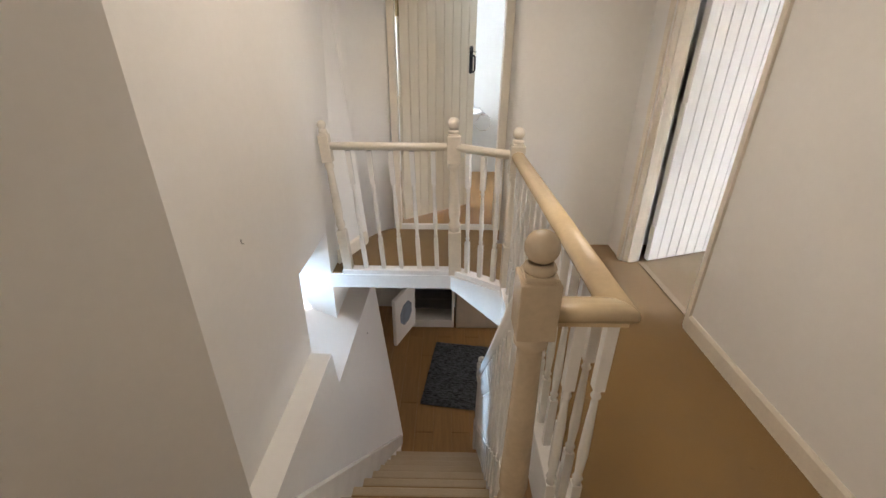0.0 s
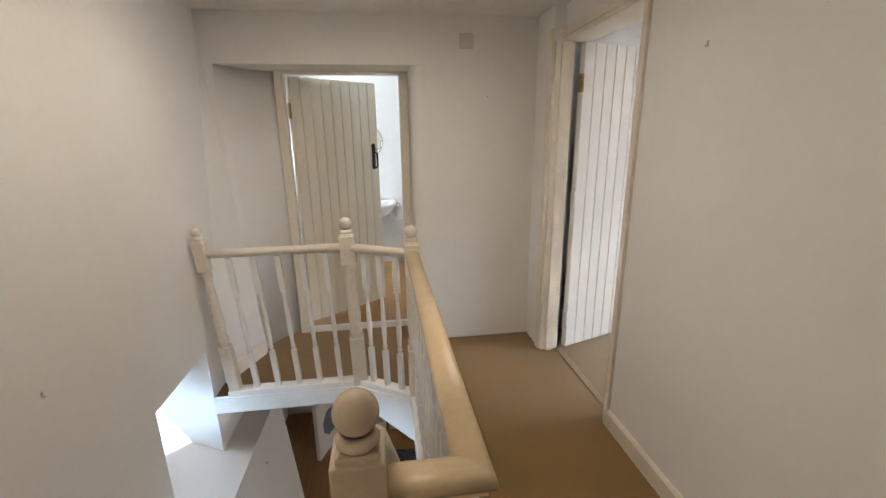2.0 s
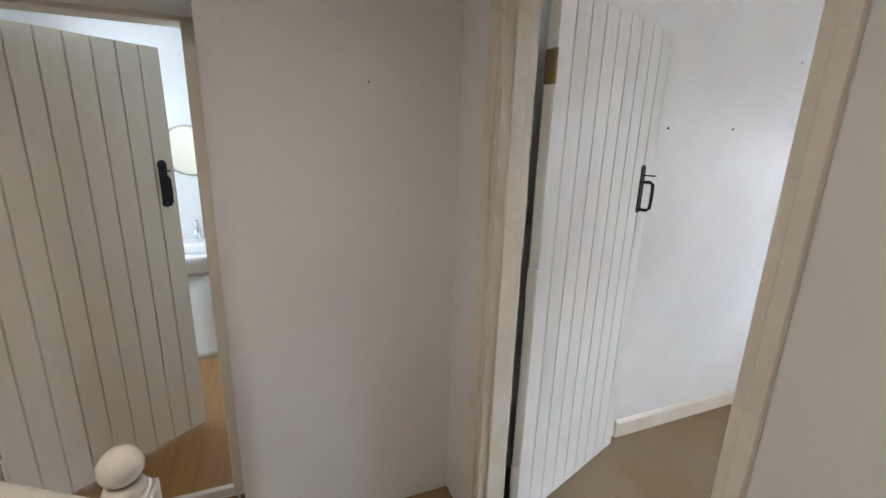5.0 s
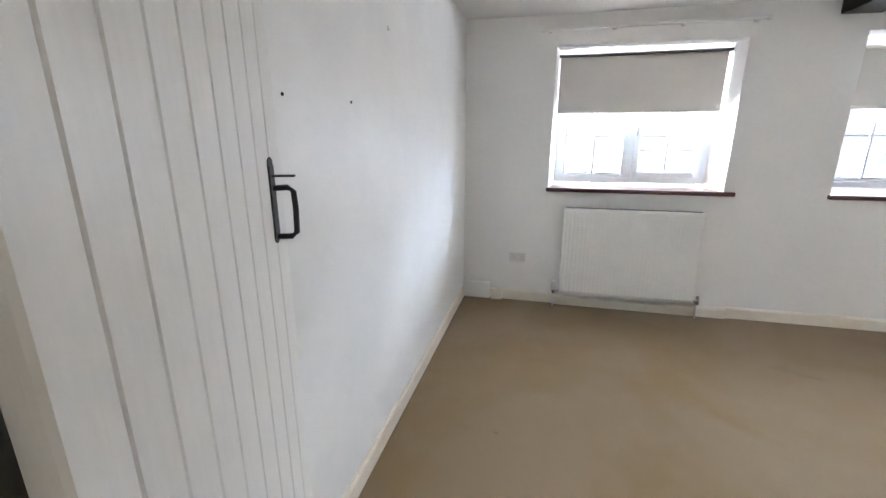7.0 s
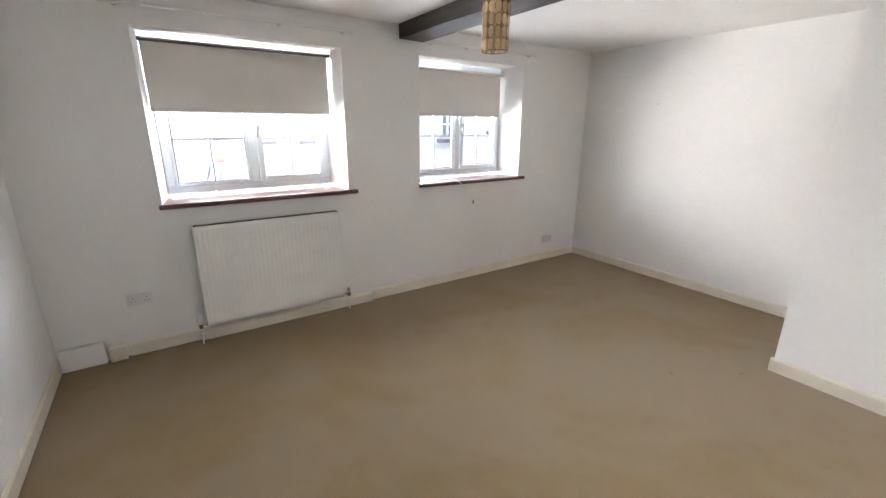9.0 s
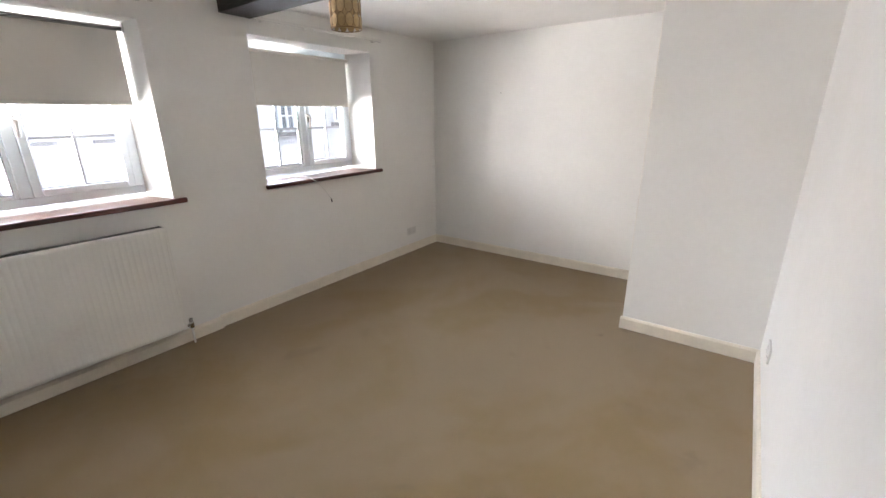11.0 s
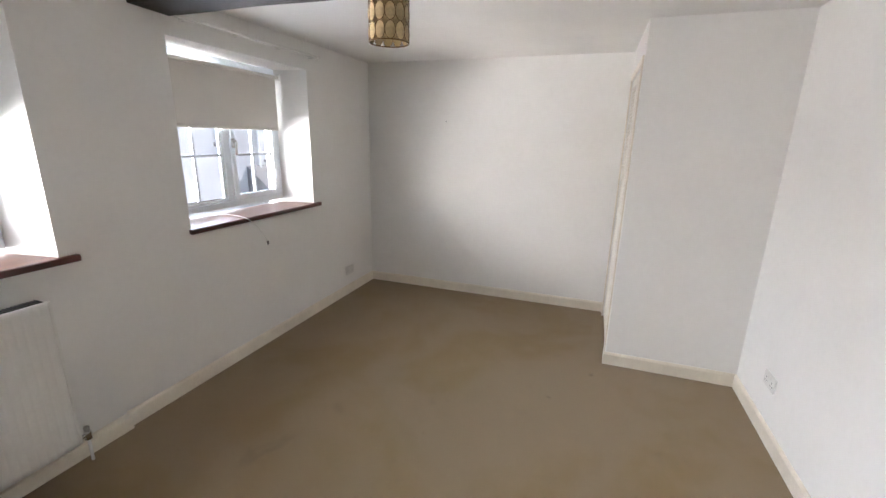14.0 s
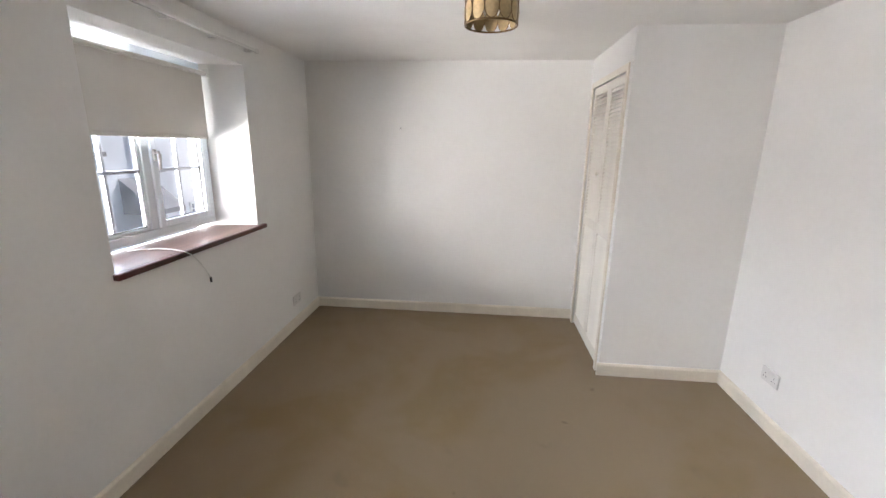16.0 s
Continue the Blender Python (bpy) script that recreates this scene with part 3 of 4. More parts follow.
def base_rail(parent, a, b, z=0.03, w=0.07, h=0.035, name="base_rail"):
    a, b = Vector((*a, 0)), Vector((*b, 0))
    L = (b - a).length
    ang = math.atan2((b - a).y, (b - a).x)
    bm = bmesh.new()
    box(bm, 0, L, -w / 2, w / 2, z - h / 2, z + h / 2, m=Matrix.Translation(a) @ Matrix.Rotation(ang, 4, "Z"), bevel=0.005)
    return part(name, bm, WHITE_GLOSS, parent)


def fascia(parent, a, b, za=-0.09, zb=-0.09, z1=0.015, t=0.022):
    a, b = Vector((*a, 0)), Vector((*b, 0))
    L = (b - a).length
    ang = math.atan2((b - a).y, (b - a).x)
    bm = bmesh.new()
    vs = box(bm, 0, L, -t / 2, t / 2, -1, z1)
    for v in vs:
        if v.co.z < -0.5:
            v.co.z = za if v.co.x < L / 2 else zb
    bmesh.ops.transform(bm, matrix=Matrix.Translation(a) @ Matrix.Rotation(ang, 4, "Z"), verts=vs)
    return part("fascia", bm, WHITE_GLOSS, parent)


RZ = 0.848
NW, NM, NF, NN = (-0.677, 2.315), (0.075, 2.318), (0.412, 2.115), (0.233, 0.645)
CORNER = (0.425, 0.672)
LEAN_W, LEAN_M = 0.08, 0.025   # the old posts lean towards the outer wall
bal = thing("landing_balustrade", "white painted landing balustrade with turned spindles and ball-topped newels", "balustrade")
newel(bal, *NW, -0.02, 0.925, material=NEWEL, w=0.058, lean=LEAN_W)
newel(bal, *NM, -0.02, 0.925, material=NEWEL, w=0.080, lean=LEAN_M)
newel(bal, *NF, -0.02, 0.915, material=NEWEL)
# near post: its shaded side is painted in as a darker tan
newel(bal, *NN, -0.16, 0.962, w=0.084, material=NEWEL_SHADED, block=0.15)
rail(bal, (*NW, RZ), (*NM, RZ), GLOSS, size=0.76)
rail(bal, (*NM, RZ), (*NF, RZ), GLOSS, size=0.76)
mitred_rail(bal, [NF, CORNER, (NN[0], CORNER[1])], RZ, CREAM)
for a, b in (((NW[0] + 0.04, NW[1]), (NM[0] + LEAN_M, NM[1])), ((NM[0] + LEAN_M, NM[1]), NF), (NF, CORNER), (CORNER, (NN[0], CORNER[1]))):
    base_rail(bal, a, b)
for a, b, za, zb in (((-0.715, 2.285), (0.075, 2.285), -0.08, -0.08), ((0.075, 2.285), (0.40, 2.08), -0.08, -0.24), ((0.40, 2.08), (0.41, 0.61), -0.24, -0.24), ((0.41, 0.61), (0.25, 0.61), -0.24, -0.24)):
    fascia(bal, a, b, za, zb)
BAL = baluster_mesh(RZ - 0.026 - 0.047)


def spindles(parent, a, b, n, first=None, z=0.047, leans=(0.0, 0.0)):
    for i in range(n):
        f = (i + 1) / (n + 1) if first is None else first[i]
        o = new("baluster", BAL)
        o.parent = parent
        lean = leans[0] + (leans[1] - leans[0]) * f
        o.matrix_basis = Matrix.Translation((a[0] + (b[0] - a[0]) * f + lean * (1 - z), a[1] + (b[1] - a[1]) * f, z)) @ Matrix.Rotation(-math.atan(lean), 4, "Y") @ Matrix.Rotation(math.atan2(b[1] - a[1], b[0] - a[0]), 4, "Z")


spindles(bal, NW, NM, 5, leans=(LEAN_W, LEAN_M))
spindles(bal, NM, NF, 3, leans=(LEAN_M, 0.0))
spindles(bal, NF, CORNER, 13)
spindles(bal, CORNER, (NN[0], CORNER[1]), 2, first=[0.04, 0.42])

sbal = thing("stair_balustrade", "white painted sloping stair balustrade with turned spindles", "balustrade")
newel(sbal, 0.372, 2.84, GF, -1.22, material=WHITE_GLOSS)
top, foot = Vector((0.245, 0.69, 0.925)), Vector((0.370, 2.84, -1.36))
STAIR_BAL = baluster_mesh(0.90)
rail(sbal, top, foot, WHITE_GLOSS)
for i in range(17):
    f = (i + 0.9) / 17.6
    p = top.lerp(foot, f)
    o = new("baluster", STAIR_BAL)
    o.parent = sbal
    o.matrix_basis = Matrix.Translation((p.x, p.y, p.z - 0.93))


# ---- doors ----
def latch(parent, x, y, z, side=1, plate_h=0.165):
    """A black iron thumb latch: back plate, thumb lever and D-shaped pull. It stands out along -y * side of the leaf."""
    bm = bmesh.new()
    box(bm, x - 0.017, x + 0.017, y - 0.004, y + 0.001, z - plate_h / 2, z + plate_h / 2, bevel=0.0015)
    for dz in (-plate_h / 2, plate_h / 2):
        lathe(bm, [(0.019, -0.004), (0.019, 0.001)], 12, Matrix.Translation((x, y - 0.001, z + dz)) @ Matrix.Rotation(radians(90), 4, "X"))
    p = part("latch_plate", bm, IRON, parent)
    bm = bmesh.new()
    tube(bm, [(x, y - 0.003, z + 0.03), (x, y - 0.035, z + 0.032), (x, y - 0.048, z + 0.022), (x, y - 0.050, z - 0.02), (x, y - 0.048, z - 0.075), (x, y - 0.035, z - 0.085), (x, y - 0.003, z - 0.085)], 0.007)
    part("pull_handle", bm, IRON, p)
    bm = bmesh.new()
    box(bm, x - 0.008, x + 0.008, y - 0.055, y, z + 0.056, z + 0.061, bevel=0.002)
    part("thumb_lever", bm, IRON, p)


def boarded_door(name, label, width, height, m, z_latch, boards=8, latch_inset=0.05, paint=None):
    """A ledged door leaf of v-jointed boards, hinge edge at x=0, face towards -y."""
    paint = paint or DOOR_PAINT
    leaf = tagged(new(name), label=label, category="door", kind="structure")
    leaf.matrix_basis = m
    bw = width / boards
    bm = bmesh.new()
    v = 0.0042
    sec = [(0.0005, 0.0), (0.0005, -0.0095), (v, -0.0165), (bw - v, -0.0165), (bw - 0.0005, -0.0095), (bw - 0.0005, 0.0)]
    a = [bm.verts.new((x, y, 0.01)) for x, y in sec]
    b = [bm.verts.new((x, y, height)) for x, y in sec]
    for i in range(len(sec)):
        bm.faces.new((a[i], a[(i + 1) % len(sec)], b[(i + 1) % len(sec)], b[i]))
    bm.faces.new(a), bm.faces.new(b)
    first = part("board", bm, paint, leaf)
    for i in range(1, boards):
        like("board", first, leaf, Matrix.Translation((i * bw, 0, 0)))
    bm = bmesh.new()
    box(bm, 0.001, width - 0.001, 0.0, 0.022, 0.012, height - 0.002, bevel=0.001)
    part("back_panel", bm, paint, leaf)
    latch(leaf, width - latch_inset, -0.017, z_latch)
    for z in (0.22, height * 0.53, height - 0.22):
        bm = bmesh.new()
        box(bm, -0.006, 0.001, -0.020, 0.020, z - 0.05, z + 0.05, bevel=0.001)
        tube(bm, [(-0.006, -0.020, z - 0.05), (-0.006, -0.020, z + 0.05)], 0.006)
        part("hinge", bm, BRASS if z > 1.3 else paint, leaf)
    return leaf


boarded_door("door_1", "white painted boarded bedroom door standing open, black iron latch", 0.752, 1.93,
             pose(1.464, 2.556, 0, 0, 0, 18.7), 1.312, boards=9, latch_inset=0.085)
boarded_door("door_2", "cream painted boarded bathroom door ajar, black iron latch", 0.705, 1.775,
             pose(-0.315, 3.165, 0.045, 0, 0, 37.0), 1.225, boards=9, latch_inset=0.05,
             paint=mat("cream_door_paint", (0.80, 0.74, 0.62), 0.32, vary=0.06, scale=3, fine=60, bump=0.16, depth=0.004, stretch=(1, 1, 0.15)))


def door_frame(name, parts_rows, label):
    e = tagged(new(name), label=label, category="door frame", kind="structure")
    for n, rows in parts_rows:
        bm = bmesh.new()
        for r in rows:
            box(bm, *r, bevel=0.003)
        part(n, bm, GLOSS, e)
    return e


door_frame("trim_door_1", [
    ("jamb", [(1.293, 1.405, DY1 - 0.018, DY1 + 0.004, 0.0, DH - 0.018), (1.325, 1.372, DY1 - 0.032, DY1 - 0.018, 0.0, DH - 0.02)]),
    ("jamb", [(LX - 0.008, WX + 0.004, DY0 - 0.004, DY0 + 0.018, 0.0, DH - 0.018), (LX + 0.03, LX + 0.085, DY0 + 0.018, DY0 + 0.032, 0.0, DH - 0.02)]),
    ("head", [(LX - 0.008, WX + 0.004, DY0 - 0.004, DY1 + 0.004, DH - 0.018, DH + 0.004)]),
    ("architrave", [(1.275, 1.2875, DY1 + 0.0, DY1 + 0.05, 0.0, DH + 0.05)]),
    ("architrave", [(LX - 0.016, LX - 0.0005, DY0 - 0.03, DY0 - 0.004, 0.0, DH + 0.05)]),
    ("architrave", [(LX - 0.016, LX - 0.0005, DY0 - 0.004, DY1 + 0.004, DH + 0.004, DH + 0.05)]),
    ("architrave", [(WX + 0.0005, WX + 0.016, DY0 - 0.055, DY0 - 0.004, 0.0, DH + 0.05)]),
    ("architrave", [(WX + 0.0005, WX + 0.016, DY0 - 0.004, DY1 + 0.004, DH + 0.004, DH + 0.05)])],
    "cream gloss door frame of the bedroom doorway")
door_frame("trim_door_2", [
    ("jamb", [(-0.38, -0.33, 3.07, 3.17, 0.0, 1.84)]),
    ("jamb", [(0.42, 0.478, 3.07, 3.17, 0.0, 1.84)]),
    ("head", [(-0.33, 0.42, 3.07, 3.17, 1.825, 1.87)])], "cream gloss door frame of the bathroom")
boxes("trim_threshold", mat("brown_carpet_bar", (0.33, 0.25, 0.16), 0.6, vary=0.1), [(LX + 0.05, LX + 0.09, DY0 + 0.018, DY1 - 0.018, 0.0, 0.007)], "carpet bar across the bedroom doorway", bevel=0.003)


# ---- bedroom windows ----
def window(name, y0, y1, z0, z1, x, label):
    """A two-light plastic casement with glazing bars, its timber sill, seen from the room."""
    e = tagged(new(name), label=label, category="window", kind="structure")
    f = 0.055
    def bar(nm, a, b, c, d, xa=0.0, xb=0.06, par=e, bev=0.006, material=UPVC):
        bm = bmesh.new()
        box(bm, x + xa, x + xb, a, b, c, d, bevel=bev)
        return part(nm, bm, material, par)
    bar("frame_bottom", y0, y1, z0, z0 + f)
    bar("frame_top", y0, y1, z1 - f, z1)
    bar("frame_side", y0, y0 + f, z0 + f, z1 - f)
    bar("frame_side", y1 - f, y1, z0 + f, z1 - f)
    mid = (y0 + y1) / 2
    bar("mullion", mid - 0.03, mid + 0.03, z0 + f, z1 - f)
    for k, (a, b) in enumerate(((y0 + f, mid - 0.03), (mid + 0.03, y1 - f))):
        s = 0.045 if k == 0 else 0.022
        xo = -0.012 if k == 0 else 0.004
        bar("sash", a, a + s, z0 + f, z1 - f, xo, 0.045)
        bar("sash", b - s, b, z0 + f, z1 - f, xo, 0.045)
        bar("sash", a + s, b - s, z0 + f, z0 + f + s, xo, 0.045)
        bar("sash", a + s, b - s, z1 - f - s, z1 - f, xo, 0.045)
        bm = bmesh.new()
        box(bm, x + 0.020, x + 0.036, a + s - 0.004, b - s + 0.004, z0 + f + s - 0.004, z1 - f - s + 0.004)
        g = part("pane", bm, GLASS, e)
        g.visible_shadow = False
        bm = bmesh.new()
        ga, gb, gc, gd = a + s, b - s, z0 + f + s, z1 - f - s
        for r in ((ga, ga + 0.005, gc, gd), (gb - 0.005, gb, gc, gd), (ga, gb, gc, gc + 0.005), (ga, gb, gd - 0.005, gd)):
            box(bm, x + 0.006, x + 0.019, *r)
        part("gasket", bm, RUBBER, e, "black rubber glazing gasket")
        zc = z0 + 0.368 * (z1 - z0)
        bar("glazing_bar", a + s, b - s, zc - 0.010, zc + 0.010, 0.014, 0.042, bev=0.002, material=BAR_GREY)
        bar("glazing_bar", (a + b) / 2 - 0.009, (a + b) / 2 + 0.009, z0 + f + s, z1 - f - s, 0.013, 0.043, bev=0.002, material=BAR_GREY)
    bm = bmesh.new()
    box(bm, x - 0.026, x - 0.010, mid - 0.058, mid - 0.034, z0 + 0.455, z0 + 0.525, bevel=0.005)
    tube(bm, [(x - 0.024, mid - 0.046, z0 + 0.505), (x - 0.048, mid - 0.046, z0 + 0.508), (x - 0.056, mid - 0.044, z0 + 0.495), (x - 0.056, mid - 0.038, z0 + 0.455), (x - 0.052, mid - 0.036, z0 + 0.405)], 0.0085, 10)
    part("window_handle", bm, STEEL, e)
    return e


XW = 5.22
window("window_1", W1[0] + 0.05, W1[1] - 0.05, 1.065, 2.145, XW, "white plastic casement window with glazing bars")
window("window_2", W2[0] + 0.05, W2[1] - 0.05, 1.065, 2.155, XW, "white plastic casement window with glazing bars")
for nm, w in (("windowsill_1", W1), ("windowsill_2", W2)):
    bm = bmesh.new()
    prism(bm, [(EX - 0.001, w[0] - 0.005), (XW + 0.03, w[0] + 0.055), (XW + 0.03, w[1] - 0.055), (EX - 0.001, w[1] + 0.005)], 1.010, 1.041)
    s = structure(nm, bm, SILL, "red-brown varnished timber window sill")
    bm = bmesh.new()
    box(bm, EX - 0.035, EX - 0.002, w[0] - 0.075, w[1] + 0.02, 1.009, 1.043, bevel=0.008)
    part("nosing", bm, SILL_EDGE, s, "dark mahogany sill nosing")


def roller_blind(y0, y1, zt, zb, x, label, metal, tone):
    e = thing("roller_blind", label, "blind", group="roller blinds")
    bm = bmesh.new()
    tube(bm, [(x, y0 - 0.02, zt), (x, y1 + 0.02, zt)], 0.013, 14)
    part("roller", bm, metal, e, tone)
    for y in (y0 - 0.026, y1 + 0.022):
        bm = bmesh.new()
        box(bm, x - 0.022, x + 0.022, y - 0.003, y + 0.003, zt - 0.022, zt + 0.03, bevel=0.002)
        part("bracket", bm, SOCKET_W, e)
    bm = bmesh.new()
    box(bm, x + 0.012, x + 0.016, y0, y1, zb, zt)
    part("fabric", bm, BLIND, e)
    bm = bmesh.new()
    box(bm, x + 0.008, x + 0.020, y0, y1, zb - 0.012, zb + 0.012, bevel=0.003)
    part("bottom_bar", bm, BLIND, e)
    return e


roller_blind(W1[0] + 0.055, W1[1] - 0.035, 2.098, 1.66, 5.10, "cream fabric roller blind half lowered on a grey roller", ROLLER, "dark grey metal roller")
roller_blind(W2[0] + 0.09, W2[1] - 0.06, 2.085, 1.67, 5.17, "cream fabric roller blind half lowered", BLIND, "cream fabric roll")


def curtain_track(y0, y1, z):
    e = thing("curtain_track", "white plastic curtain track above the window", "curtain track", group="curtain tracks")
    bm = bmesh.new()
    box(bm, EX - 0.062, EX - 0.045, y0, y1, z - 0.010, z + 0.010, bevel=0.003)
    part("track", bm, WHITE_GLOSS, e)
    k = 0
    while k < 4:
        y = y0 + 0.06 + (y1 - y0 - 0.12) * k / 3
        bm = bmesh.new()
        box(bm, EX - 0.05, EX + 0.0, y - 0.012, y + 0.012, z - 0.016, z + 0.004, bevel=0.002)
        part("bracket", bm, WHITE_GLOSS, e)
        k += 1
    for y in (y0, y1):
        bm = bmesh.new()
        box(bm, EX - 0.066, EX - 0.041, y - 0.014, y + 0.014, z - 0.014, z + 0.014, bevel=0.003)
        part("end_stop", bm, WHITE_GLOSS, e)


curtain_track(0.70, 2.22, 2.255)
curtain_track(-1.27, 0.02, 2.258)

# ---- beam, lamp ----
bm = bmesh.new()
n = 30
rings = []
for i in range(n + 1):
    x = WX + 0.002 + (EX - WX - 0.004) * i / n
    j = [noise.noise(Vector((x * 2.0, k * 3.7, 0.3))) * 0.008 for k in range(4)]
    rings.append([bm.verts.new(p) for p in ((x, 0.03 + j[0], BH), (x, 0.03 + j[1], 2.256 + j[2] * 0.6), (x, 0.262 + j[2], 2.260 + j[1] * 0.6), (x, 0.265 + j[3], BH))])
for a, b in zip(rings, rings[1:]):
    for k in range(4):
        bm.faces.new((a[k], a[(k + 1) % 4], b[(k + 1) % 4], b[k]))
bm.faces.new(rings[0]), bm.faces.new(rings[-1])
tagged(part("ceiling_beam", bm, BEAM), label="black-stained rough oak ceiling beam", category="beam")

lamp = thing("pendant_lamp", "cylindrical pendant shade of overlapping amber shell discs", "pendant lamp", pose(3.258, 0.631, 0))
bm = bmesh.new()
lathe(bm, [(0.045, BH), (0.045, BH - 0.012), (0.02, BH - 0.035), (0.004, BH - 0.04)], 20)
part("ceiling_rose", bm, SOCKET_W, lamp)
bm = bmesh.new()
tube(bm, [(0, 0, BH - 0.03), (0, 0, 2.14)], 0.0035)
part("flex", bm, SOCKET_W, lamp)
bm = bmesh.new()
lathe(bm, [(0.018, 2.145), (0.020, 2.10), (0.016, 2.09)], 14)
part("bulb_holder", bm, SOCKET_W, lamp)
LZ0, LZ1, LR = 1.918, 2.130, 0.063
for z in (LZ0, LZ1):
    bm = bmesh.new()
    tube(bm, [(LR * math.cos(a), LR * math.sin(a), z) for a in [2 * math.pi * k / 28 for k in range(29)]], 0.0022, 6)
    part("shade_ring", bm, SHELL_EDGE, lamp)
bm = bmesh.new()
tube(bm, [(LR * math.cos(a), LR * math.sin(a), LZ1 - 0.002) for a in (0.0, 3.1416)], 0.0018, 6)
part("spider", bm, SHELL_EDGE, lamp)
# oval shells in staggered rows, each with a wire rim
bm = bmesh.new()
ow, oh = 0.0165, 0.0262
ctr = bm.verts.new((LR + 0.004, 0, 0))
rim = [bm.verts.new((math.cos(ow / LR * math.cos(t)) * LR, math.sin(ow / LR * math.cos(t)) * LR, oh * math.sin(t))) for t in [2 * math.pi * k / 16 for k in range(16)]]
for k in range(16):
    bm.faces.new((ctr, rim[k], rim[(k + 1) % 16])).smooth = True
shell0 = part("shell", bm, SHELL, lamp)
bm = bmesh.new()
tube(bm, [(math.cos(ow / LR * math.cos(t)) * (LR + 0.001), math.sin(ow / LR * math.cos(t)) * (LR + 0.001), oh * math.sin(t)) for t in [2 * math.pi * k / 16 for k in range(17)]], 0.0011, 5)
rim0 = part("shell_rim", bm, SHELL_EDGE, shell0)
PER = 12
first = True
for r in range(4):
    for k in range(PER):
        a = 2 * math.pi * k / PER
        m = Matrix.Translation((0, 0, LZ0 + 0.027 + r * 0.0528)) @ Matrix.Rotation(a, 4, "Z")
        if first:
            shell0.matrix_basis = m
            first = False
            continue
        s = like("shell", shell0, lamp, m)
        like("shell_rim", rim0, s, Matrix.Identity(4))


# ---- radiator ----
rad = thing("radiator", "white double panel radiator fixed under the window", "radiator")
RY0, RY1, RZ0, RZ1 = 0.905, 1.960, 0.145, 0.890
def rad_panel(xf, xb, name, lab="", top=RZ1):
    bm = bmesh.new()
    n = 32
    fr, bk = [], []
    pitch = (RY1 - RY0 - 0.024) / n
    for i in range(n):
        for f, d in ((0.0, 0.0022), (0.10, 0.0018), (0.24, 0.0), (0.76, 0.0), (0.90, 0.0018)) + (((1.0, 0.0022),) if i == n - 1 else ()):
            y = RY0 + 0.012 + pitch * (i + f)
            fr.append([bm.verts.new((xf + d * w * (1 if xb > xf else -1), y, z)) for z, w in ((RZ0, 0.0), (RZ0 + 0.03, 1.0), (top - 0.03, 1.0), (top, 0.0))])
            bk.append([bm.verts.new((xb, y, z)) for z in (RZ0, top)])
    for a, b in zip(fr, fr[1:]):
        for k in range(3):
            bm.faces.new((a[k], a[k + 1], b[k + 1], b[k])).smooth = True
    for a, b, c, d in zip(fr, fr[1:], bk, bk[1:]):
        bm.faces.new((a[3], c[1], d[1], b[3]))
        bm.faces.new((a[0], b[0], d[0], c[0]))
        bm.faces.new((c[0], d[0], d[1], c[1]))
    for f, c in ((fr[0], bk[0]), (fr[-1], bk[-1])):
        bm.faces.new((f[0], f[1], f[2], f[3], c[1], c[0]))
    for y in (RY0, RY1 - 0.012):
        box(bm, min(xf, xb) - 0.001, max(xf, xb) + 0.001, y, y + 0.012, RZ0 + 0.002, top - 0.002, bevel=0.003)
    part(name, bm, ENAMEL, rad, lab)


rad_panel(4.80, 4.811, "front_panel", "finely ribbed white front panel")
rad_panel(4.888, 4.880, "back_panel", top=RZ1 - 0.012)
for y in (RY0, RY1 - 0.012):
    bm = bmesh.new()
    box(bm, 4.813, 4.888, y + 0.004, y + 0.010, RZ0 + 0.02, RZ1 - 0.004, bevel=0.002)
    part("side_panel", bm, ENAMEL, rad)
bm = bmesh.new()
box(bm, 4.812, 4.890, RY0 + 0.006, RY1 - 0.006, RZ1 - 0.011, RZ1 - 0.008)
for k in range(76):
    y = RY0 + 0.016 + (RY1 - RY0 - 0.032) * k / 75
    box(bm, 4.814, 4.888, y - 0.002, y + 0.002, RZ1 - 0.008, RZ1 - 0.003)
part("top_grille", bm, mat("grey_grille_enamel", (0.035, 0.035, 0.034), 0.5, vary=0.1), rad, "grey slotted top grille")
bm = bmesh.new()
box(bm, 4.814, 4.877, RY0 + 0.014, RY1 - 0.014, RZ0 + 0.1, RZ1 - 0.07)
part("convector", bm, DARK, rad)
for y in (1.15, 1.71):
    bm = bmesh.new()
    box(bm, 4.885, EX, y - 0.02, y + 0.02, 0.2, 0.8)
    part("wall_bracket", bm, STEEL, rad)
for y, trv in ((RY1 + 0.045, True), (RY0 - 0.045, False)):
    bm = bmesh.new()
    s = -1 if trv else 1
    tube(bm, [(4.845, y, 0.0), (4.845, y, 0.135)], 0.0075)
    part("pipe", bm, WHITE_GLOSS, rad)
    bm = bmesh.new()
    lathe(bm, [(0.016, 0.125), (0.016, 0.165), (0.012, 0.17)], 12, Matrix.Translation((4.845, y, 0)))
    tube(bm, [(4.845, y, 0.15), (4.845, y + s * 0.045, 0.15)], 0.010)
    v = part("valve", bm, CHROME, rad)
    bm = bmesh.new()
    if trv:
        lathe(bm, [(0.016, 0.168), (0.020, 0.178), (0.021, 0.225), (0.017, 0.235), (0.014, 0.236)], 16, Matrix.Translation((4.845, y, 0)))
    else:
        lathe(bm, [(0.012, 0.168), (0.013, 0.19), (0.010, 0.195)], 12, Matrix.Translation((4.845, y, 0)))
    part("valve_cap", bm, SOCKET_W if trv else STEEL, v)


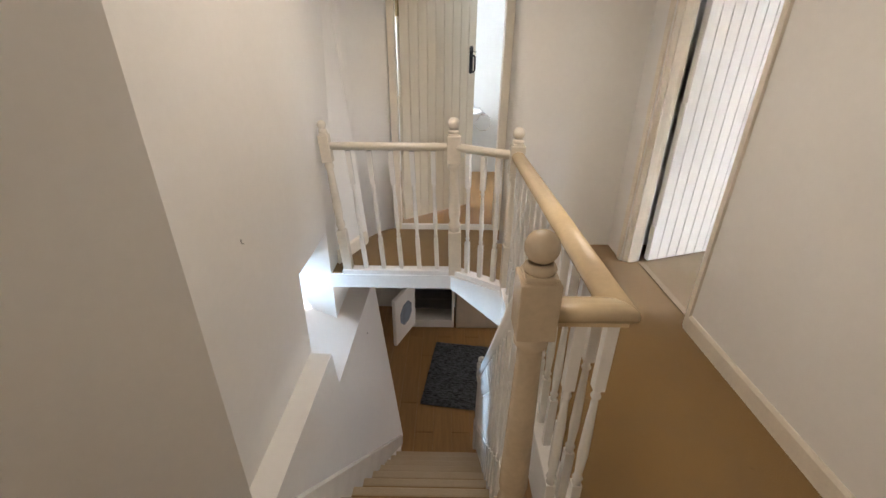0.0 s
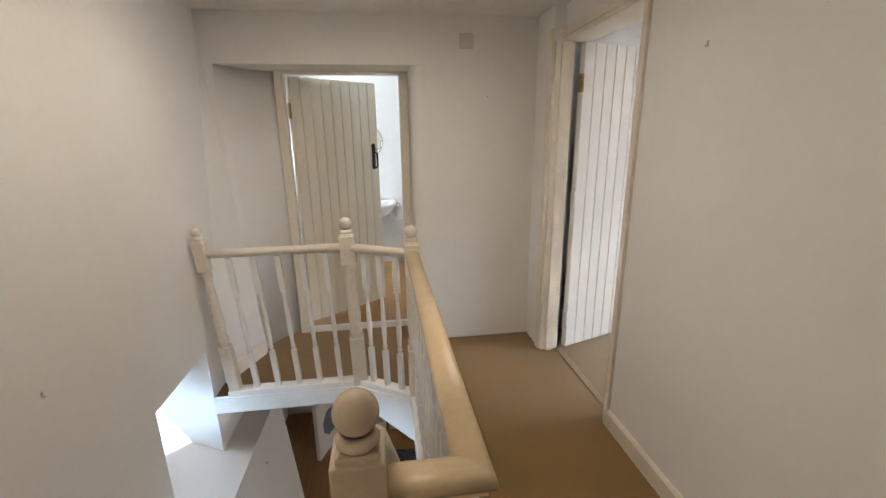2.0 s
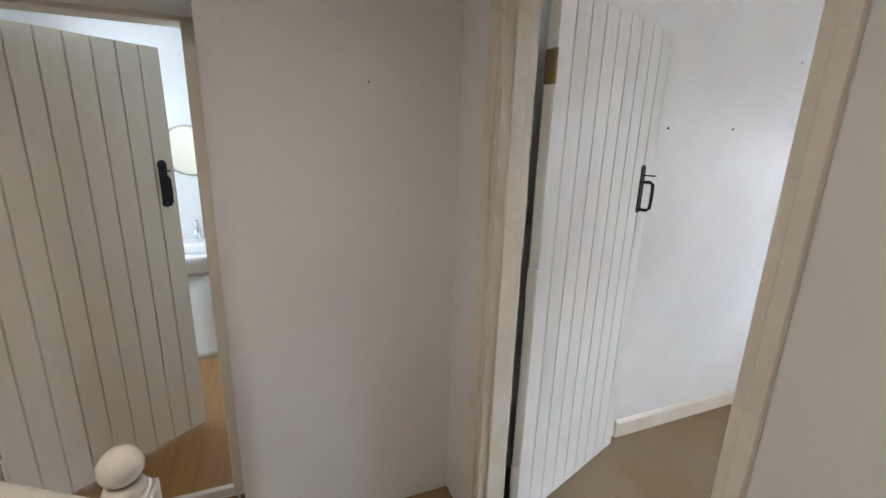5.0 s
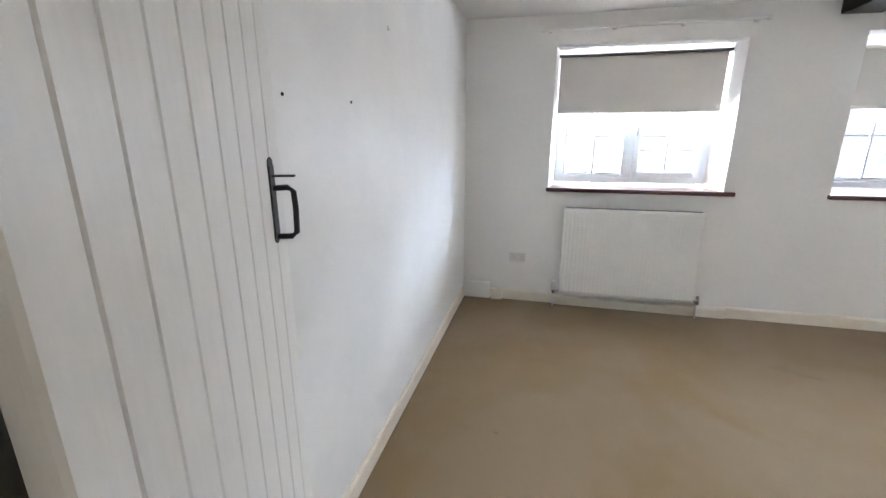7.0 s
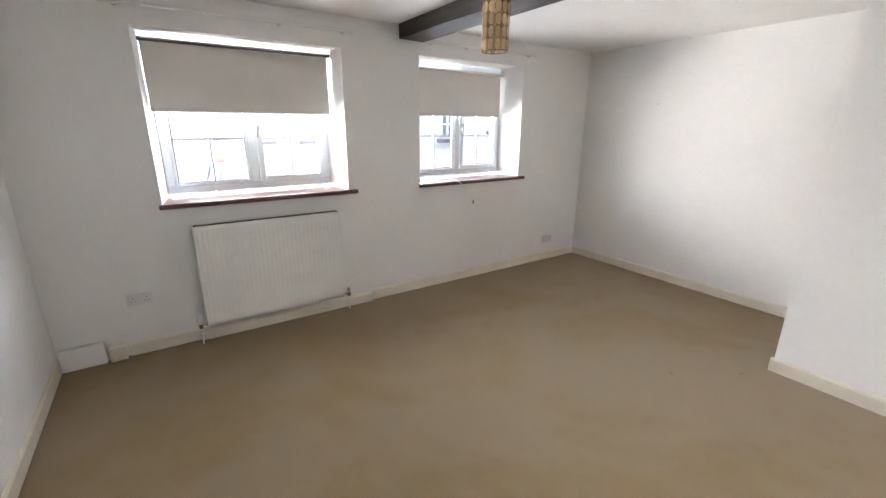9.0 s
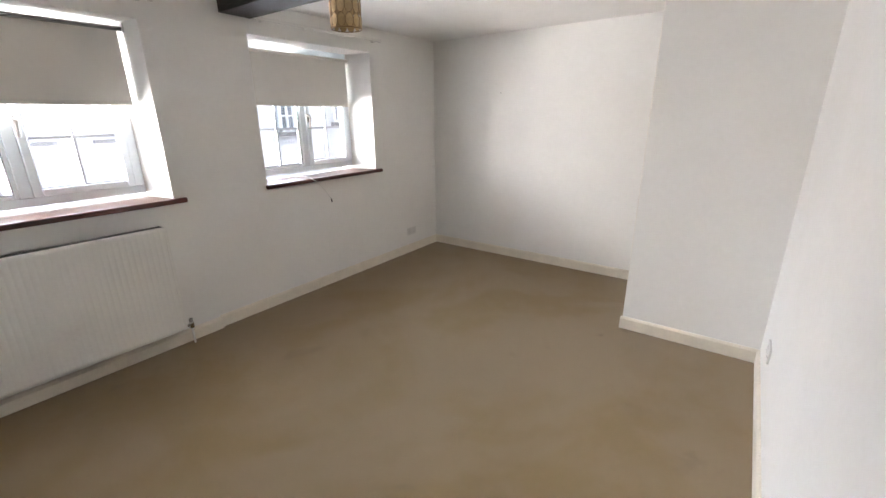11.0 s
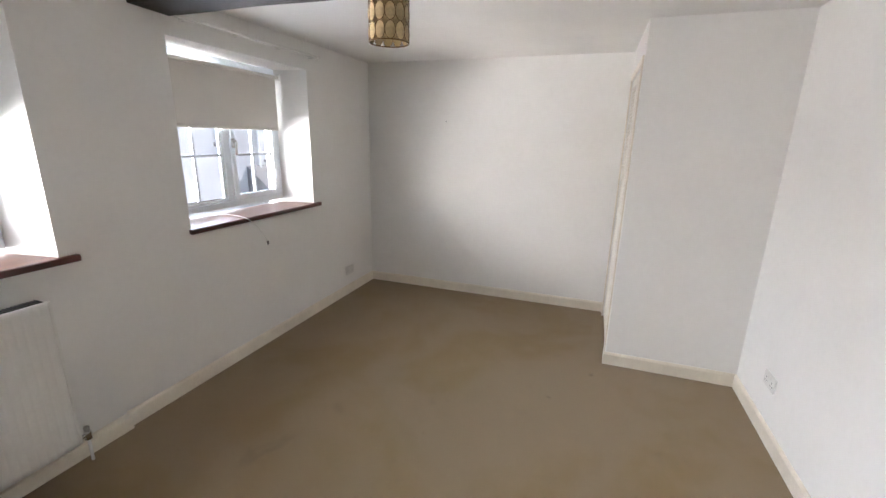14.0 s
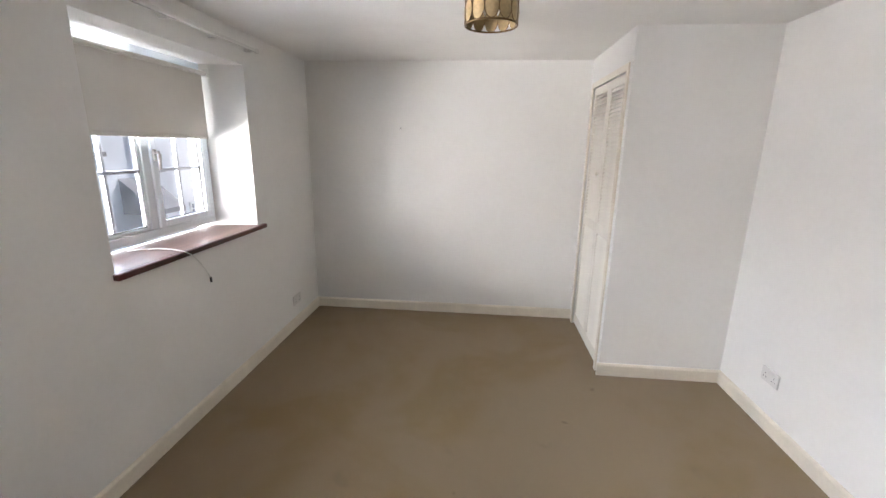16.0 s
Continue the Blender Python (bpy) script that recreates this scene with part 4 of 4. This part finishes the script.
# ---- sockets, vent, hooks ----
def socket(label, m, gang=2):
    """A white switched socket plate in the x-z plane, facing -y."""
    e = thing("wall_socket", label, "wall socket", m, group="wall sockets")
    w = 0.146 if gang == 2 else 0.086
    bm = bmesh.new()
    box(bm, -w / 2, w / 2, -0.011, 0.0, -0.043, 0.043, bevel=0.003)
    part("plate", bm, SOCKET_W, e)
    xs = (-0.038, 0.038) if gang == 2 else (0.0,)
    for x in xs:
        bm = bmesh.new()
        for dx, dz, ww, hh in ((0, 0.008, 0.004, 0.009), (-0.011, -0.014, 0.008, 0.004), (0.011, -0.014, 0.008, 0.004)):
            box(bm, x + dx - ww / 2, x + dx + ww / 2, -0.0118, -0.0105, dz - hh / 2, dz + hh / 2)
        part("pin_holes", bm, DARK, e)
        bm = bmesh.new()
        box(bm, x * 0.42 - 0.006, x * 0.42 + 0.006, -0.0145, -0.0105, 0.017, 0.033, bevel=0.0015)
        part("switch", bm, SOCKET_W, e)
    return e


socket("white double wall socket beside the radiator", pose(EX, 2.333, 0.408, 0, 0, -90))
socket("white wall socket near the far corner", pose(EX, -1.715, 0.253, 0, 0, -90))
socket("white double wall socket above the skirting", pose(WX, -0.664, 0.326, 0, 0, 90))

vent = thing("wall_vent", "small square white blanking plate high on the landing wall", "blanking plate", pose(0.83, LN, 1.978))
bm = bmesh.new()
box(bm, -0.043, 0.043, -0.012, 0, -0.043, 0.043, bevel=0.004)
part("plate", bm, mat("aged_white_plastic", (0.62, 0.60, 0.55), 0.4, vary=0.05, bump=0), vent)
for x in (-0.03, 0.03):
    bm = bmesh.new()
    lathe(bm, [(0.003, 0.0), (0.003, 0.0135)], 10, Matrix.Translation((x, 0, 0)) @ Matrix.Rotation(radians(90), 4, "X"))
    part("screw", bm, STEEL, vent)


def wall_hook(label, m):
    e = thing("picture_hook", label, "picture hook", m, group="picture hooks")
    bm = bmesh.new()
    box(bm, -0.004, 0.004, -0.002, 0, -0.009, 0.009, bevel=0.0008)
    part("plate", bm, STEEL, e)
    bm = bmesh.new()
    tube(bm, [(0, -0.002, -0.007), (0, -0.007, -0.010), (0, -0.010, -0.005)], 0.0015, 6)
    part("hook", bm, STEEL, e)


wall_hook("small steel picture hook on the bedroom wall", pose(3.107, NY, 1.909))
wall_hook("small steel picture hook on the landing wall", pose(LX, 1.419, 1.698, 0, 0, -90))
wall_hook("small steel picture hook on the stairwell wall", pose(-0.72, 1.29, 0.713, 0, 0, 90))


def wall_plug(label, m, r0=0.005):
    e = thing("wall_plug", label, "wall plug", m, group="wall plugs")
    bm = bmesh.new()
    lathe(bm, [(r0, 0.0), (r0, 0.003), (r0 * 0.6, 0.004)], 10, Matrix.Rotation(radians(90), 4, "X"))
    part("plug", bm, DARK, e)


wall_plug("small dark wall plug in the white bedroom wall", pose(2.29, NY, 1.568))
wall_plug("small dark wall plug in the white bedroom wall", pose(2.706, NY, 1.578))
wall_plug("tiny nail in the landing wall", pose(0.966, LN, 1.66), 0.0028)
wall_plug("tiny nail in the white plaster bedroom wall", pose(4.044, SY, 1.79, 0, 0, 180), 0.004)

wall_plug("small dark wall plug in the leaning stair wall", pose(-0.5578, 2.485, -0.62, 0, 0, 90), 0.007)

# loose aerial lead over the sill
cable = thing("aerial_cable", "thin white aerial cable hanging over the window sill", "cable")
bm = bmesh.new()
pts = [(5.20, -0.30, 1.046), (5.15, -0.33, 1.050), (5.06, -0.35, 1.054), (4.97, -0.34, 1.056), (4.89, -0.33, 1.050), (4.875, -0.37, 1.02), (4.88, -0.44, 0.95), (4.89, -0.50, 0.88), (4.905, -0.545, 0.83)]
tube(bm, pts, 0.003, 6)
part("lead", bm, WHITE_GLOSS, cable)
bm = bmesh.new()
tube(bm, [(4.905, -0.545, 0.832), (4.908, -0.552, 0.80)], 0.006, 8)
part("plug", bm, RUBBER, cable)

# ---- louvred cupboard doors ----
LOUVRE = mat("off_white_louvre_paint", (0.84, 0.80, 0.72), 0.35, vary=0.06, scale=5, fine=60, bump=0.1, depth=0.003)
cup = thing("louvre_cupboard_doors", "pair of white louvred folding doors on the built-in cupboard", "cupboard door")
for y0, y1 in ((-2.085, -1.655), (-1.650, -1.250)):
    z0, z1 = 0.02, 2.12
    d = bmesh.new()
    st = 0.045
    for r in ((y0, y0 + st, z0, z1), (y1 - st, y1, z0, z1), (y0 + st, y1 - st, z1 - 0.06, z1), (y0 + st, y1 - st, z0, z0 + 0.10), (y0 + st, y1 - st, 0.98, 1.06)):
        box(d, 2.325, 2.353, *r, bevel=0.003)
    door = part("door", d, LOUVRE, cup)
    sl = bmesh.new()
    box(sl, -0.017, 0.017, y0 + st - 0.003, y1 - st + 0.003, -0.003, 0.003, m=Matrix.Identity(4))
    bmesh.ops.transform(sl, matrix=Matrix.Rotation(radians(52), 4, "Y"), verts=sl.verts)
    s0 = None
    for zz in [0.135 + 0.0285 * k for k in range(30)] + [1.075 + 0.0285 * k for k in range(35)]:
        m = Matrix.Translation((2.339, 0, zz))
        if s0 is None:
            s0 = part("slat", sl, LOUVRE, door)
            s0.matrix_basis = m
        else:
            like("slat", s0, door, m)
bm = bmesh.new()
lathe(bm, [(0.006, 0.0), (0.006, 0.012), (0.015, 0.022), (0.013, 0.032), (0.004, 0.035)], 16, Matrix.Translation((2.353, -1.69, 1.44)) @ Matrix.Rotation(radians(90), 4, "Y"))
part("knob", bm, LOUVRE, cup)
door_frame("trim_cupboard", [
    ("architrave", [(2.3605, 2.372, -1.247, -1.200, 0.0, 2.17)]),
    ("architrave", [(2.3605, 2.372, -2.135, -2.088, 0.0, 2.17)]),
    ("architrave", [(2.3605, 2.372, -2.088, -1.247, 2.123, 2.17)])], "white frame round the cupboard doors")

# ---- bathroom things ----
basin = thing("washbasin", "white ceramic pedestal washbasin with chrome tap", "washbasin", pose(0.15, 4.43, -0.05))
bm = bmesh.new()
lathe(bm, [(0.10, 0.66), (0.20, 0.72), (0.245, 0.79), (0.25, 0.815), (0.235, 0.815), (0.20, 0.77), (0.03, 0.70)], 32)
part("bowl", bm, CERAMIC, basin)
bm = bmesh.new()
lathe(bm, [(0.10, 0.08), (0.085, 0.12), (0.075, 0.4), (0.10, 0.665)], 24)
part("pedestal", bm, CERAMIC, basin)
bm = bmesh.new()
box(bm, -0.25, 0.25, 0.12, 0.31, 0.74, 0.815, bevel=0.02)
part("back_ledge", bm, CERAMIC, basin)
bm = bmesh.new()
tube(bm, [(0, 0.22, 0.81), (0, 0.22, 0.90), (0, 0.19, 0.92), (0, 0.10, 0.89)], 0.012)
tube(bm, [(0, 0.22, 0.92), (0, 0.17, 0.97)], 0.008)
part("tap", bm, CHROME, basin)
mir = thing("round_mirror", "round wall mirror with a thin chrome rim", "mirror", pose(0.13, 4.745, 1.375))
bm = bmesh.new()
lathe(bm, [(0.155, 0.0), (0.155, 0.012)], 48, Matrix.Rotation(radians(90), 4, "X"))
part("glass", bm, MIRROR, mir)
bm = bmesh.new()
tube(bm, [(0.160 * math.cos(t), -0.008, 0.160 * math.sin(t)) for t in [2 * math.pi * k / 48 for k in range(49)]], 0.008, 8)
part("rim", bm, CHROME, mir)
ring = thing("towel_ring", "chrome towel ring on the tiled wall", "towel ring", pose(0.43, 4.748, 0.60))
bm = bmesh.new()
tube(bm, [(0.09 * math.cos(t), -0.035, 0.09 * math.sin(t)) for t in [2 * math.pi * k / 32 for k in range(33)]], 0.004, 8)
part("ring", bm, CHROME, ring)
bm = bmesh.new()
lathe(bm, [(0.022, 0.0), (0.022, 0.01), (0.01, 0.02), (0.01, 0.04)], 16, Matrix.Translation((0, 0, 0.09)) @ Matrix.Rotation(radians(90), 4, "X"))
part("mount", bm, CHROME, ring)

# ---- ground floor things ----
rug = thing("rug", "dark grey woven rug with ragged ends on the wood floor", "rug", pose(0.20, 3.88, GF, 0, 0, -8))
bm = bmesh.new()
nx, ny = 26, 60
g = [[bm.verts.new((-0.36 + 0.72 * i / nx + 0.008 * noise.noise(Vector((j * 0.7, i > nx / 2, 0))), -0.56 + 1.12 * j / ny, 0.012 + 0.004 * noise.noise(Vector((i * 0.9, j * 0.9, 0))) + (0.003 if j % 2 else 0))) for j in range(ny + 1)] for i in range(nx + 1)]
for i in range(nx):
    for j in range(ny):
        bm.faces.new((g[i][j], g[i + 1][j], g[i + 1][j + 1], g[i][j + 1]))
bmesh.ops.solidify(bm, geom=bm.faces[:], thickness=0.011)
part("weave", bm, RUG, rug)

stove = thing("tumble_dryer", "white front-loading appliance with its door hanging open", "appliance", pose(-0.14, 5.30, GF))
bm = bmesh.new()
for r in ((-0.30, -0.27, -0.5, 0, 0.02, 0.85), (0.27, 0.30, -0.5, 0, 0.02, 0.85), (-0.27, 0.27, -0.5, 0, 0.82, 0.85), (-0.27, 0.27, -0.5, 0, 0.02, 0.14), (-0.27, 0.27, -0.02, 0, 0.14, 0.82)):
    box(bm, *r, bevel=0.004)
part("body", bm, ENAMEL, stove)
bm = bmesh.new()
for z in (0.30, 0.46, 0.62):
    box(bm, -0.268, 0.268, -0.44, -0.03, z, z + 0.008)
part("shelf", bm, STEEL, stove)
bm = bmesh.new()
box(bm, -0.268, 0.268, -0.03, -0.022, 0.142, 0.818)
part("lining", bm, DARK, stove)
bm = bmesh.new()
M = Matrix.Translation((-0.29, -0.50, 0)) @ Matrix.Rotation(radians(-112), 4, "Z")
box(bm, 0.0, 0.56, 0.0, 0.05, 0.10, 0.80, m=M, bevel=0.012)
dd = part("door", bm, ENAMEL, stove)
bm = bmesh.new()
lathe(bm, [(0.17, 0.0), (0.17, 0.012), (0.15, 0.02)], 8, M @ Matrix.Translation((0.28, 0.045, 0.46)) @ Matrix.Rotation(radians(-90), 4, "X") @ Matrix.Rotation(radians(22.5), 4, "Z"))
part("porthole", bm, DARK_GLASS, dd)
cab = thing("low_cabinet", "plain beige low cabinet against the wall", "cabinet", pose(0.62, 5.30, GF))
bm = bmesh.new()
box(bm, -0.43, 0.43, -0.48, 0, 0.0, 0.85, bevel=0.004)
part("carcass", bm, BEIGE_CABINET, cab)
bm = bmesh.new()
box(bm, -0.42, -0.005, -0.50, -0.481, 0.03, 0.84, bevel=0.003)
part("door", bm, BEIGE_CABINET, cab)
bm = bmesh.new()
box(bm, 0.005, 0.42, -0.50, -0.481, 0.03, 0.84, bevel=0.003)
part("door", bm, BEIGE_CABINET, cab)

# ---- street outside ----
bm = bmesh.new()
box(bm, OUT, 400, -400, 400, GF - 0.6, GF - 0.3)
structure("ground", bm, ASPHALT, "grey asphalt street")


def house(x, y0, y1, eaves, label, windows, ridge=2.2, depth=7.0, ledges=()):
    e = thing("house", label, "house")
    g = GF - 0.3
    bm = bmesh.new()
    box(bm, x, x + depth, y0, y1, g, eaves)
    part("wall", bm, RENDER, e)
    bm = bmesh.new()
    a = [bm.verts.new(p) for p in ((x - 0.3, y0 - 0.2, eaves), (x + depth / 2, y0 - 0.2, eaves + ridge), (x + depth + 0.3, y0 - 0.2, eaves))]
    b = [bm.verts.new((v.co.x, y1 + 0.2, v.co.z)) for v in a]
    bm.faces.new(a), bm.faces.new(b)
    for i in range(3):
        bm.faces.new((a[i], a[(i + 1) % 3], b[(i + 1) % 3], b[i]))
    part("roof", bm, SLATE, e)
    for y in ledges:
        bm = bmesh.new()
        box(bm, x - 0.10, x, y - 0.16, y + 0.16, 1.16, 1.22)
        part("ledge", bm, SLATE, e)
    for wy, wz, ww, wh in windows:
        bm = bmesh.new()
        for r in ((wy - ww / 2, wy - ww / 2 + 0.07, wz, wz + wh), (wy + ww / 2 - 0.07, wy + ww / 2, wz, wz + wh), (wy - ww / 2, wy + ww / 2, wz, wz + 0.07), (wy - ww / 2, wy + ww / 2, wz + wh - 0.07, wz + wh),
                  (wy - 0.03, wy + 0.03, wz, wz + wh), (wy - ww / 2, wy + ww / 2, wz + wh / 2 - 0.02, wz + wh / 2 + 0.02)):
            box(bm, x - 0.05, x + 0.0, *r)
        w = part("window", bm, UPVC, e)
        bm = bmesh.new()
        box(bm, x - 0.02, x - 0.004, wy - ww / 2 + 0.01, wy + ww / 2 - 0.01, wz + 0.01, wz + wh - 0.01)
        part("pane", bm, DARK_GLASS, w)
        bm = bmesh.new()
        box(bm, x - 0.12, x, wy - ww / 2 - 0.08, wy + ww / 2 + 0.08, wz - 0.09, wz)
        part("sill", bm, SLATE, w)
    return e


house(11.0, -6.25, 7.0, 5.2, "white rendered house across the street with slate roof",
      [(-5.95, 1.42, 0.34, 0.8), (-4.35, 1.22, 0.45, 0.75), (4.4, 1.24, 0.7, 0.9)], ledges=(0.15, -0.66))
house(14.0, -17.0, -6.4, 4.6, "white rendered house further along the street", [(-11.0, 0.75, 0.75, 0.62), (-11.1, -1.0, 0.6, 0.55), (-12.8, -1.0, 0.5, 0.5), (-8.6, 0.9, 0.7, 0.8)])
outhouse = thing("outhouse", "low outhouse with slate roof and red brick chimney", "outhouse")
bm = bmesh.new()
box(bm, 9.6, 10.9, 0.95, 1.33, GF - 0.3, 0.50)
part("wall", bm, RENDER, outhouse)
bm = bmesh.new()
prism(bm, [(0.92, 0.50), (1.36, 0.50), (1.24, 0.86), (1.08, 0.92)], 9.5, 10.95, Matrix(((0, 0, 1, 0), (1, 0, 0, 0), (0, 1, 0, 0), (0, 0, 0, 1))))
part("roof", bm, SLATE, outhouse)
bm = bmesh.new()
box(bm, 10.2, 10.45, 1.08, 1.24, 0.90, 1.50, bevel=0.01)
box(bm, 10.18, 10.47, 1.065, 1.255, 1.44, 1.50, bevel=0.01)
part("chimney", bm, BRICK, outhouse)
porch = thing("porch_roof", "grey slate lean-to roof against the white house", "porch")
bm = bmesh.new()
prism(bm, [(14.0, 0.55), (12.9, -0.35), (12.9, -0.50), (14.0, -0.50)], -10.9, -9.7, Matrix(((1, 0, 0, 0), (0, 0, 1, 0), (0, 1, 0, 0), (0, 0, 0, 1))))
part("roof", bm, SLATE, porch)
for y in (-10.8, -9.8):
    bm = bmesh.new()
    box(bm, 12.95, 13.05, y - 0.05, y + 0.05, GF - 0.3, -0.5)
    part("post", bm, UPVC, porch)
pipe = thing("downpipe", "white plastic rainwater pipe on the house wall", "downpipe")
bm = bmesh.new()
tube(bm, [(13.93, -10.3, GF - 0.3), (13.93, -10.3, 4.5)], 0.05, 10)
part("pipe", bm, UPVC, pipe)

# ---- ground floor planks and bathroom planks, last ----
bm = bmesh.new()
box(bm, -0.0965, 0.0965, -0.60, 0.60, -0.012, 0.0, bevel=0.0015)
plank = None
for i in range(10):
    for j in range(3):
        x = -0.95 + 0.195 * i
        y = 2.4 + 1.205 * j + (0.4 if i % 2 else 0.0)
        m = Matrix.Translation((x, y, GF))
        if plank is None:
            plank = part("plank", bm, WOOD_FLOOR, base)
            plank.matrix_basis = m
        else:
            like("plank", plank, base, m)
